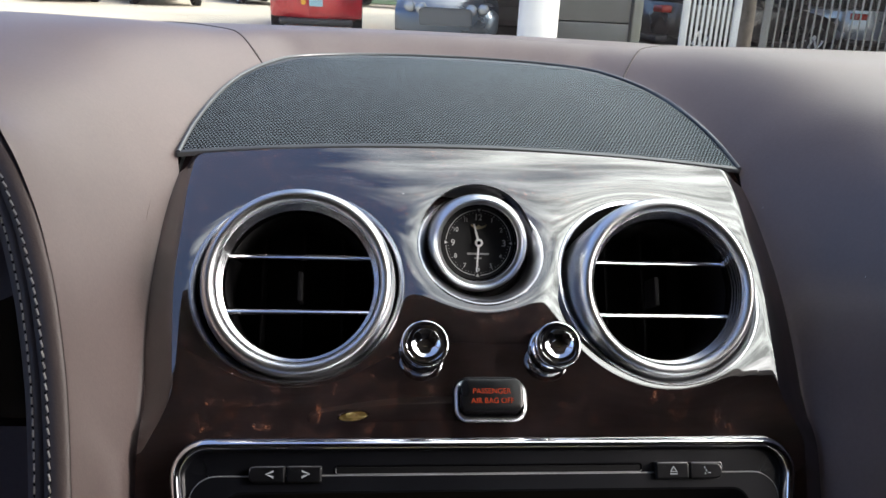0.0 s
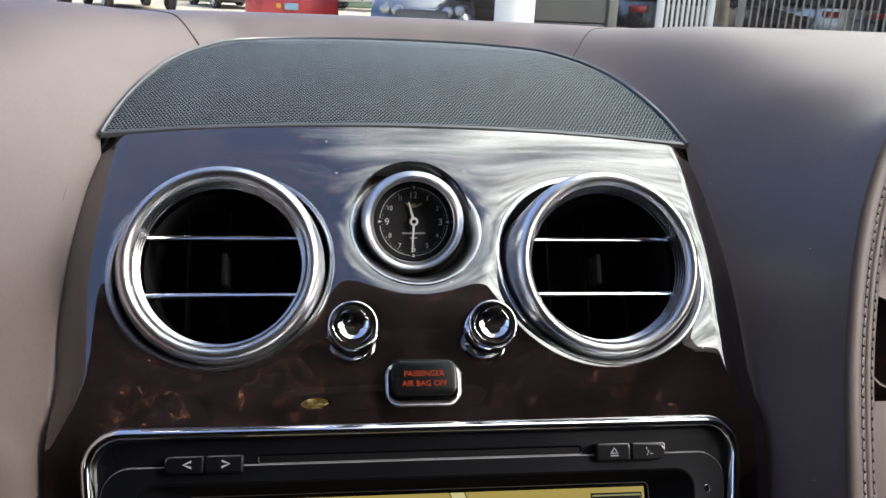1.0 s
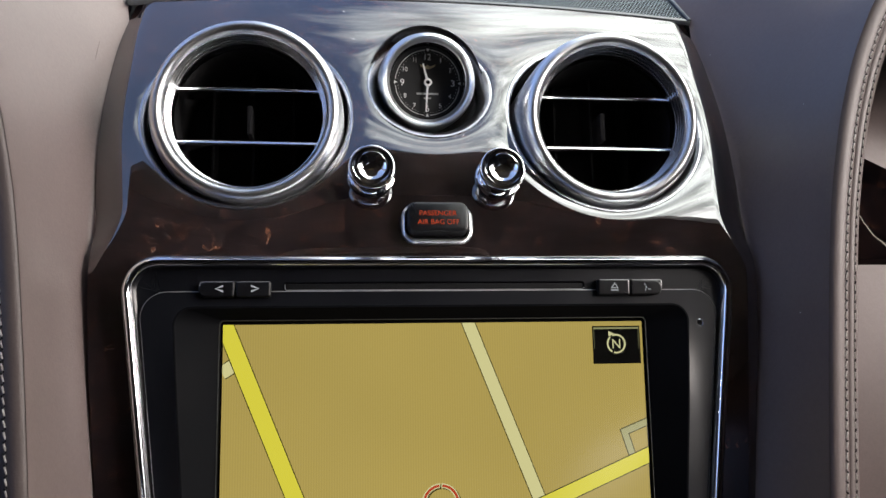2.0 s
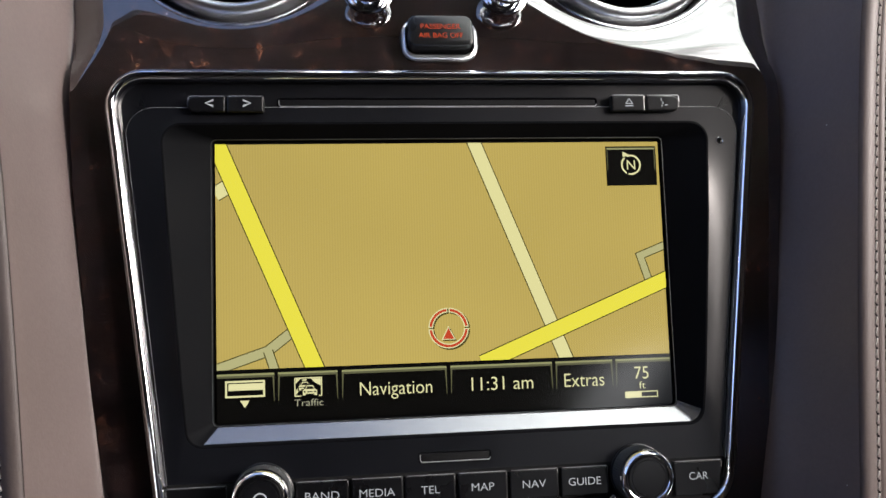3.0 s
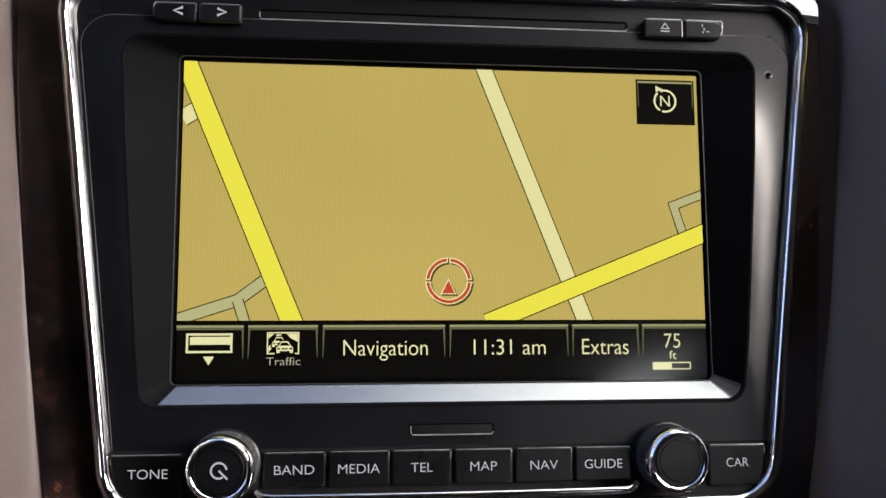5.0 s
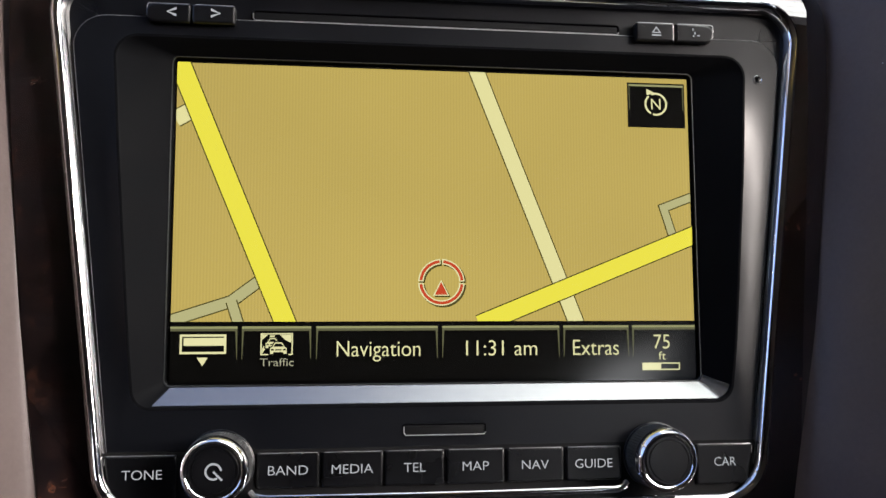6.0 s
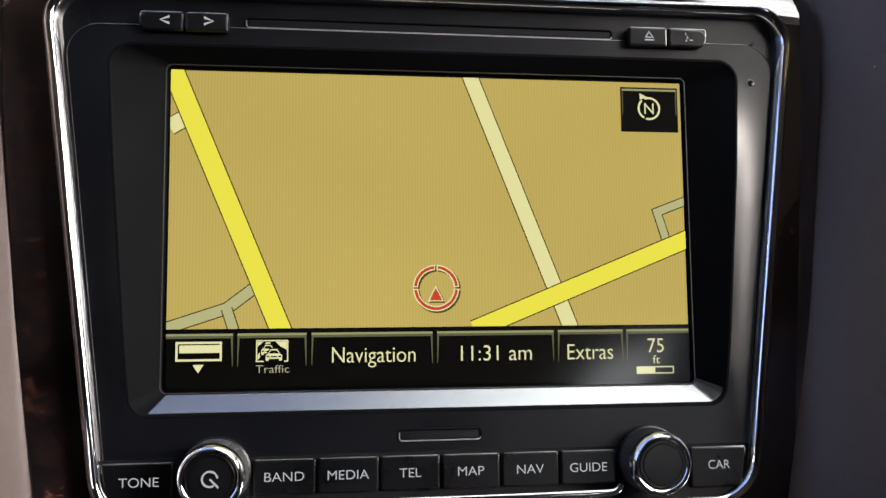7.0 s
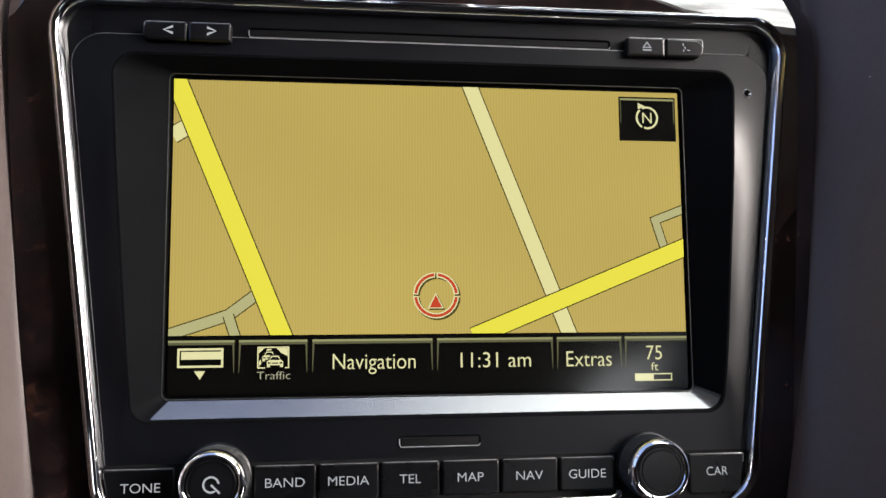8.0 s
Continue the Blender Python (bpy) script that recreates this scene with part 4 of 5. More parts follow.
front_view(tx - 0.0014, tz + 0.0012, 0.85, 0.00002, M_PALE)
front_view(tx + 0.0004, tz - 0.0004, 1.0, -0.0003, M_PALE)
part("scale_bar", join(frame_flat(0.0679, -0.0496, 0.0811, -0.0471, 0.0004, 0.0001), flat_poly(rect(0.0683, -0.0492, 0.0745, -0.0475), 0.0001)), M_PALE, menu, "scale bar", smooth=False)

# ---- speaker grille ----
PROF_Y, PROF_Z = np.array([0.150, 0.190, 0.230, 0.270, 0.303, 0.345]), np.array([0.1535, 0.1675, 0.1778, 0.1848, 0.1882, 0.1908])
GC = np.polyfit(PROF_Y, PROF_Z, 3)


def grille_z(y):
    return float(np.polyval(GC, y))


SIDE = [(0.1436, 0.1570), (0.1405, 0.186), (0.1345, 0.221), (0.1262, 0.2545), (0.1120, 0.291), (0.0992, 0.3120), (0.0690, 0.3292), (0.0340, 0.3385), (0.0, 0.3412)]
half_r = spline(SIDE, 60)
outline_back = [(x, y) for x, y in half_r] + [(-x, y) for x, y in half_r[::-1][1:]]


def front_y(x):
    return 0.1690 - 0.0125 * (x / 0.1436) ** 2


outline_front = [(x, front_y(x)) for x in np.linspace(-0.1436, 0.1436, 60)][1:-1]
G_OUT = outline_back + outline_front
BASE = pose(0, 0, HEIGHT)


def grille_sheet():
    pitch = 0.0019
    cells, verts, index, faces = [], [], {}, []
    shrunk = inset(G_OUT, 0.0010)
    R, hr = pitch / math.sqrt(3), pitch / math.sqrt(3) * 0.84

    def vert(x, y):
        k = (round(x * 5e4), round(y * 5e4))
        if k not in index:
            index[k] = len(verts)
            verts.append((x, y, grille_z(y)))
        return index[k]

    for j in range(int(0.20 / (1.5 * R))):
        y = 0.152 + j * 1.5 * R
        for i in range(-84, 85):
            x = (i + 0.5 * (j % 2)) * pitch
            if not inside(shrunk, x, y):
                continue
            out = [vert(x + R * math.sin(math.pi / 3 * k), y + R * math.cos(math.pi / 3 * k)) for k in range(6)]
            hol = []
            for k in range(6):
                px, py = x + hr * math.sin(math.pi / 3 * k), y + hr * math.cos(math.pi / 3 * k)
                hol.append(len(verts))
                verts.append((px, py, grille_z(py) - 0.0001))
            for k in range(6):
                faces.append((out[k], out[(k + 1) % 6], hol[(k + 1) % 6], hol[k]))
    return verts, faces


grille = thing("speaker_grille", "dark grey perforated metal speaker grille on top of the dash", "speaker grille", world_place=BASE)
gv, gf = grille_sheet()
part("mesh", mesh_of("mesh", gv, gf), M_GRILLE, grille)
under = loft([[(u * 0.1436, y, grille_z(y) - 0.006) for u in np.linspace(-1, 1, 6)] for y in np.linspace(0.150, 0.345, 14)], False)
part("backing", under, M_VOID, grille, "black backing")
part("back_trim", tube([(x, y, grille_z(y) + 0.0004) for x, y in outline_back], 0.0012, 8), M_GTRIM, grille, "slim grey edge trim")
front_line = [(x, front_y(x)) for x in np.linspace(-0.1440, 0.1440, 60)]
FLAT = ((-0.0002, -0.0016), (-0.0002, 0.0001), (0.0001, 0.0005), (0.0019, 0.0006), (0.0022, 0.0003), (0.0023, -0.0016))
part("front_trim", loft([[(x, y + d, grille_z(y + d) + h) for d, h in FLAT] for x, y in front_line], True, True, True), M_GTRIM, grille, "flat grey edge strip")

# ---- leather dash ----
RIDGE = [(-0.16, 0.1340), (-0.13, 0.1362), (-0.09, 0.1390), (-0.02, 0.1440), (0.027, 0.1480), (0.06, 0.1512), (0.08, 0.1534), (0.10, 0.1562), (0.125, 0.1612), (0.15, 0.1682), (0.17, 0.1760), (0.185, 0.1840), (0.20, 0.1965)]
TOP = 0.2035


def dash_pairs(hand):
    """Inner and outer rows of one wing, from the foot of its leg to the seam, in the car's frame."""
    rows = []
    for z, xr in RIDGE:
        e = edge_x(z, hand)
        a = to_world((e - 0.0006, stack_y(z) + 0.0008 + roll(roll_width(z), roll_width(z)), z)) - Vector((0, 0, HEIGHT))
        b = to_world((xr, -0.035, z)) - Vector((0, 0, HEIGHT))
        rows.append((*a, *b, 0.11, 0.5 * max(0.0, (z - 0.12) / 0.08) ** 2, 0.1965))
    side = {k: np.interp(k, [p[1] for p in SIDE], [p[0] for p in SIDE]) for k in (0.160, 0.172, 0.186, 0.204, 0.221, 0.245, 0.268, 0.285)}
    outer = [(0.218, 0.0650, 0.1965), (0.252, 0.0600, 0.1990), (0.330, 0.0560, 0.2000), (0.520, 0.0540, 0.2000), (0.740, 0.150, 0.2060), (0.760, 0.420, 0.2040), (0.640, 0.640, 0.1800), (0.330, 0.640, 0.1700)]
    crest = [0.1985, 0.2010, 0.2060, 0.2110, 0.2130, 0.2120, 0.2070, 0.2035]
    for (y, x), o, top in zip(side.items(), outer, crest):
        rows.append((x + 0.0010, y, grille_z(y) - 0.0015, *o, float(np.interp(y, [0.16, 0.20, 0.285], [0.105, 0.085, 0.050])), min(1.0, 0.62 + (y - 0.16) * 12), top))
    return rows


def dash_sheet(pairs, n, m=34, relax=0):
    """A skin that sweeps out of the hollow as a cove, over a soft shoulder to the top and on to the outer row."""
    k = spline(pairs, n)
    toward = (CAR.to_3x3() @ Vector((0, -1, 0))).normalized()
    loops = []
    for row in k:
        a, b, d0, w = Vector(row[:3]), Vector(row[3:6]), row[6], min(1.0, max(0.0, row[7]))
        up = toward.lerp(Vector((0, 0, 1)), w).normalized()
        crest = b.z + max(0.0, row[8] - b.z) * w
        h0 = (b - a).dot(up)
        run = (b - a) - up * h0
        h = h0 + (crest - b.z) * w
        flat = run.length
        reach = min(d0, flat)
        lp = []
        for u in np.linspace(0, 1, m) ** 1.7:
            t = min(1.0, u * flat / reach)
            shoulder = 1 - (1 - t**1.2) ** 2.0
            ease = (1 - w) * u**1.6 + w * shoulder
            q = 0.0 if u * flat <= reach else (u * flat - reach) / (flat - reach)
            lp.append(tuple(a + run * u + up * (h * ease - (h - h0) * q * q)))
        loops.append(lp)
    g = np.array(loops)
    hold = (np.clip(4 * np.linspace(0, 1, m) ** 1.2 * (1 - np.linspace(0, 1, m) ** 2), 0, 1) ** 0.7)[None, :, None]
    for _ in range(relax):
        s = g.copy()
        s[1:-1] = 0.25 * g[:-2] + 0.5 * g[1:-1] + 0.25 * g[2:]
        g = g + (s - g) * hold
    return loft([[tuple(float(c) for c in p) for p in lp] for lp in g], False), k


dash = thing("dashboard", "mauve-brown leather dashboard with stitched edges, dusty", "dashboard", world_place=BASE)
(wing_geo, wing_rows) = dash_sheet(dash_pairs(1), 150, relax=120)
(left_geo, _) = dash_sheet(dash_pairs(-1), 150, relax=120)


def mirror(geo):
    return [(-x, y, z) for x, y, z in geo[0]], [tuple(reversed(f)) for f in geo[1]]


part("wing_cover", wing_geo, M_LEATHER, dash, "leather wing on the passenger side", sharp=80)
part("wing_cover", mirror(left_geo), M_LEATHER, dash, "leather wing on the driver side", sharp=80)
mid_rows = []
for x in np.linspace(0.1145, -0.1145, 15):
    y = float(np.interp(abs(x), [p[0] for p in SIDE[::-1]], [p[1] for p in SIDE[::-1]]))
    mid_rows.append((x, y + 0.0004, grille_z(y) - 0.0015, x / 0.1145 * 0.330, 0.640, 0.170, 0.036 + 0.014 * (abs(x) / 0.1145) ** 3, 1.0, TOP))
(mid_geo, _) = dash_sheet(mid_rows, 60)
part("centre_cover", mid_geo, M_LEATHER, dash, "leather strip behind the speaker grille", sharp=80)
seam_path = [Vector(p) + Vector((0, 0, 0.0001)) for p in wing_geo[0][-34:]]
part("seam", tube(seam_path, 0.0005, 6), M_SEAM, dash, "sewn seam")
part("seam", mirror(tube(seam_path, 0.0005, 6)), M_SEAM, dash, "sewn seam")

# stitched band along the ridge, and the recessed fascia beyond it
ridge_n = next(i for i, r in enumerate(wing_rows) if r[3] > 0.60)
ridge = [Vector(r[3:6]) for r in wing_rows[:ridge_n]]
FWD = (CAR.to_3x3() @ Vector((0, -1, 0))).normalized()
PROFILE = [(0.0, -0.0006), (0.0011, 0.0006), (0.0024, 0.0010), (0.0042, 0.0010), (0.0062, 0.0003), (0.0083, -0.0010), (0.0094, -0.0019), (0.0101, -0.0033), (0.0109, -0.0029), (0.0124, -0.0032), (0.0147, -0.0047), (0.0168, -0.0071), (0.0178, -0.0105), (0.0172, -0.018), (0.0155, -0.070)]


def band_frames():
    out = []
    for i, p in enumerate(ridge):
        a, b = ridge[max(0, i - 1)], ridge[min(len(ridge) - 1, i + 1)]
        t = (b - a).normalized()
        e = t.cross(FWD)
        e = -e.normalized() if e.x < 0 and t.z > 0.5 else e.normalized()
        out.append((p, t, e))
    if out[0][2].x < 0:
        out = [(p, t, -e) for p, t, e in out]
    return out


frames_ = band_frames()
band_geo = loft([[tuple(p + e * q + FWD * f) for q, f in PROFILE] for p, t, e in frames_], False)
stitches, pits = [], []
arc = np.r_[0, np.cumsum([(ridge[i + 1] - ridge[i]).length for i in range(len(ridge) - 1)])]
for off, skew in ((0.0072, 0.25), (0.0134, -0.05)):
    s = 0.002
    while s < min(arc[-1], 0.62):
        i = min(len(arc) - 2, int(np.searchsorted(arc, s)) - 1)
        f = (s - arc[i]) / (arc[i + 1] - arc[i])
        p = frames_[i][0].lerp(frames_[i + 1][0], f)
        t, e = frames_[i][1], frames_[i][2]
        hgt = float(np.interp(off, [q for q, _ in PROFILE[:12]], [g for _, g in PROFILE[:12]]))
        c = p + e * off + FWD * (hgt + 0.0001)
        d = (t + e * (skew + random.uniform(-0.05, 0.05))).normalized()
        stitches.append(tube([tuple(c - d * 0.00150 - FWD * 0.0003), tuple(c - d * 0.0009 + FWD * 0.00025), tuple(c + d * 0.0009 + FWD * 0.00025), tuple(c + d * 0.00150 - FWD * 0.0003)], 0.00036, 5))
        for end in (-1.0, 1.0):
            q = c + d * (end * 0.00165) - FWD * 0.00012
            pits.append(tube([tuple(q - d * 0.0004), tuple(q + d * 0.0004)], 0.00042, 6))
        s += 0.0039
stitch_geo, pit_geo = join(*stitches), join(*pits)
for k, flip in enumerate((False, True)):
    band = part("edge_band", mirror(band_geo) if flip else band_geo, M_BAND, dash, "rolled leather edge with twin stitching", sharp=60)
    part("stitching", mirror(stitch_geo) if flip else stitch_geo, M_THREAD, band, "two rows of grey stitches", kind="stuff")
    part("needle_hole", mirror(pit_geo) if flip else pit_geo, M_VOID, band, "dark needle holes", kind="stuff")

FASCIA = CAR @ Matrix.Translation((0, 0.03, 0))


def sheet_xz(x0, x1, low, high, depth, nx=24, nz=8):
    return loft([[(x, depth(v), low(x) + (high(x) - low(x)) * v) for x in np.linspace(x0, x1, nx)] for v in np.linspace(0, 1, nz)], False)


def wood_top(x):
    return 0.131 - 0.45 * (x - 0.218) if x < 0.26 else 0.112 + 0.019 * math.exp(-(x - 0.26) / 0.05) - 0.019


for flip, who in ((False, "passenger"), (True, "driver")):
    fas = thing("side_fascia", "recessed " + who + "-side fascia of leather with a walnut strip", "fascia", "recessed side fascias", world_place=FASCIA)
    up_ = sheet_xz(0.150, 0.70, wood_top, lambda x: 0.215, lambda v: 0.0 + 0.012 * (1 - math.cos(v * 2.2)) * 1.5)
    wd_ = sheet_xz(0.150, 0.70, lambda x: 0.083, wood_top, lambda v: -0.002 + 0.032 * (1 - v))
    lo_ = sheet_xz(0.130, 0.70, lambda x: -0.16, lambda x: 0.083, lambda v: 0.026 + 0.030 * (1 - v) ** 1.3 - 0.010 * math.sin(v * 3.14))
    for nm, geo, mt, lb in (("upper_pad", up_, M_LEATHER, "pale leather pad"), ("walnut_strip", wd_, M_VENEER, "lacquered walnut strip"), ("lower_pad", lo_, M_LEATHER, "leather lower pad")):
        part(nm, mirror(geo) if flip else geo, mt, fas, lb, sharp=80)


# ---- the cabin round it: plain unseen surfaces, some sized to block or admit light ----
def wbox(x0, y0, z0, x1, y1, z1, b=0.01):
    return box(x0, y0, z0, x1, y1, z1, b)


setting("floor", wbox(-0.78, -2.2, 0.20, 0.78, 0.75, 0.24), M_CARPET, "dark carpeted car floor", "floor")
setting("bulkhead", wbox(-0.78, 0.655, 0.24, 0.78, 0.70, 0.985), M_VOID, "plain black bulkhead behind the dash", "wall")
# unseen doors: right raised to shade the dash, left lowered to admit light
setting("door_left", wbox(-0.83, -2.2, 0.24, -0.77, 0.70, 0.95, 0.02), M_CABIN, "plain unseen door side, its height set to steer light", "door")
setting("door_right", wbox(0.77, -2.2, 0.24, 0.83, 0.70, 1.07, 0.02), M_CABIN, "plain unseen door side, its height set to steer light", "door")
# unseen; carried up to the roof to keep sky out of reflections
setting("rear_wall", wbox(-0.78, -2.2, 0.24, 0.78, -2.12, 1.44, 0.02), M_CABIN, "plain unseen rear wall, raised to shut out sky", "wall")
roof_rows = [(-2.13, 0.0), (-1.5, 0), (-1.2, 0), (-1.14, 0), (-1.07, 0), (-1.0, 0), (-0.95, 0), (-0.6, 0), (-0.40, 0), (-0.28, 0), (-0.22, -0.008), (-0.21, 0.01), (-0.23, 0.03), (-0.6, 0.045), (-0.95, 0.045), (-1.07, 0.045), (-1.2, 0.045), (-2.13, 0.045)]


def roof_half(y):
    """The roof's reach on the passenger side; narrowed at the unseen rear to admit sky light."""
    return 0.6 - 0.15 * smooth((-0.95 - y) / 0.25)


roof = loft([[(u * (roof_half(y) if u > 0 else 0.6), y + 0.25 / (1 + (u * 0.6 / 0.25) ** 6) * max(0.0, (y + 0.7) / 0.5), 1.405 - 0.05 * u * u - 0.03 * max(0, (y + 0.6) / 0.36) ** 2 + d) for u in np.linspace(-1, 1, 25)] for y, d in roof_rows], False)
setting("ceiling", roof, M_LINER, "brown cloth headliner under the roof", "ceiling", 70)
for sgn, nm in ((-1, "pillar_left"), (1, "pillar_right")):
    pts = [(sgn * 0.76, 0.66, 0.98), (sgn * 0.70, 0.28, 1.16), (sgn * 0.60, -0.20, 1.37)]
    setting(nm, tube(pts, 0.035, 10), M_LINER, "cloth-covered windscreen pillar", "pillar")

m_pane, pn, pl, pb = node_mat("windscreen_glass")
pn.remove(pb)
clear, shine, both = (pn.new(k) for k in ("ShaderNodeBsdfTransparent", "ShaderNodeBsdfGlossy", "ShaderNodeMixShader"))
clear.inputs["Color"].default_value = (0.95, 0.97, 0.96, 1)
shine.inputs["Roughness"].default_value, both.inputs["Fac"].default_value = 0.03, 0.05
pl.new(clear.outputs["BSDF"], both.inputs[1])
pl.new(shine.outputs["BSDF"], both.inputs[2])
pl.new(both.outputs["Shader"], pn["Material Output"].inputs["Surface"])
pane_rows = []
for k, off in ((0, 0.0), (1, 0.0), (1, 0.005), (0, 0.005)):
    y0, z0, wide = ((0.645, 0.975, 0.74), (-0.17, 1.375, 0.58))[k]
    pane_rows.append([(x * wide, y0 + 0.05 * (1 - x * x) + off * 0.45, z0 + off * 0.9) for x in np.linspace(-1, 1, 17)])
screen = setting("windscreen", loft(pane_rows + pane_rows[:1], False), m_pane, "clear sloping windscreen glass", "window", 50)
screen.visible_shadow = False

# added unseen blocks against side light; the left one reaches further forward
for nm, x0, x1, yq in (("side_block_left", -0.80, -0.60, -0.28), ("side_block_right", 0.60, 0.80, -0.52)):
    setting(nm, wbox(x0, -2.2, 0.94, x1, yq, 1.40, 0.02), M_CABIN, "unseen block added to shut out side light at the rear", "wall")


# ---- overhead console with its two map lamps, mirrored in the lacquer ----
def lying(outline, z):
    return [(x, y, z) for x, y in outline]


console = thing("overhead_console", "brown overhead console with two warm oval map lamps", "overhead console", world_place=pose(0.014, -0.385, 1.362))
con = rounded([(-0.125, -0.045), (0.125, -0.045), (0.125, 0.045), (-0.125, 0.045)], 0.030, 8)
part("housing", loft([lying(con, 0.05), lying(con, 0.008), lying(inset(con, 0.002), 0.002), lying(inset(con, 0.008), 0.0)], True, False, True), M_LINER, console, sharp=50)
for x in (-0.075, 0.075):
    oval = [(x + 0.0165 * math.cos(a), 0.027 * math.sin(a)) for a in np.linspace(0, 2 * math.pi, 33)[:-1]]
    lamp = part("map_lamp", loft([lying(inset(oval, -0.003), 0.001), lying(inset(oval, -0.002), -0.002), lying(oval, -0.0015), lying(inset(oval, 0.001), 0.0)]), M_CHROME, console, "chrome ring of a map lamp")
    part("lamp_lens", loft([lying(inset(oval, 0.0005), -0.0008), lying(inset(oval, 0.006), -0.0025)], True, False, True), M_MAPLAMP, lamp, "gold-tinted lamp lens")

# ---- outside ----
M_CONCRETE = plain("sunlit_concrete", (0.62, 0.545, 0.42), 0.9, 0, 0.14, 0.35, 0.002)
M_GRASS = plain("grass", (0.04, 0.08, 0.018), 0.9, 0, 0.4, 1.5, 0.01)
M_TYRE = plain("tyre_rubber", (0.02, 0.02, 0.02), 0.8)
M_ALLOY = plain("alloy", (0.85, 0.85, 0.86), 0.35, 0.25)
M_AUTOGLASS = plain("tinted_glass", (0.02, 0.025, 0.03), 0.05, 0, 0.1, 2, coat=0.5)
M_TRIM = plain("bumper_plastic", (0.03, 0.03, 0.032), 0.6)
M_WHITE = plain("white_paint", (0.75, 0.76, 0.76), 0.5, 0, 0.08, 3)
M_WALL = plain("grey_cladding", (0.065, 0.072, 0.074), 0.35, 0, 0.25, 1.2)
M_TAIL = plain("tail_lens", (0.45, 0.02, 0.015), 0.15)
M_AMBER = plain("amber_sticker", (0.75, 0.36, 0.03), 0.5)
M_PLATE = plain("plate_blue", (0.30, 0.50, 0.58), 0.5)
M_LAMP = plain("lamp_glass", (0.40, 0.43, 0.45), 0.08, 0.6)
M_GALV = plain("galvanised", (0.12, 0.13, 0.135), 0.5, 0.3)
M_GATE = plain("pale_gate_paint", (0.42, 0.45, 0.47), 0.5, 0, 0.1, 3)
M_BARK = plain("bark", (0.10, 0.085, 0.07), 0.9, 0, 0.4, 9, 0.01)

GROUND = -0.12
ground_pts = loft([[(x, y, GROUND - 0.004) for x in (-900, -60, -12, 0, 12, 60, 900)] for y in (-400, -30, 0, 15, 40, 120, 2500)], False)
tagged(setting("ground", ground_pts, M_CONCRETE, "pale sunlit concrete car lot", "ground"))
verge = loft([[(x, y, GROUND + 0.03 + 0.06 * noise.noise((x * 0.7, y * 0.7, 0))) for x in np.linspace(-60, 60, 60)] for y in np.linspace(33, 60, 12)], False)
setting("verge", verge, M_GRASS, "green grass verge behind the lot", "grass")


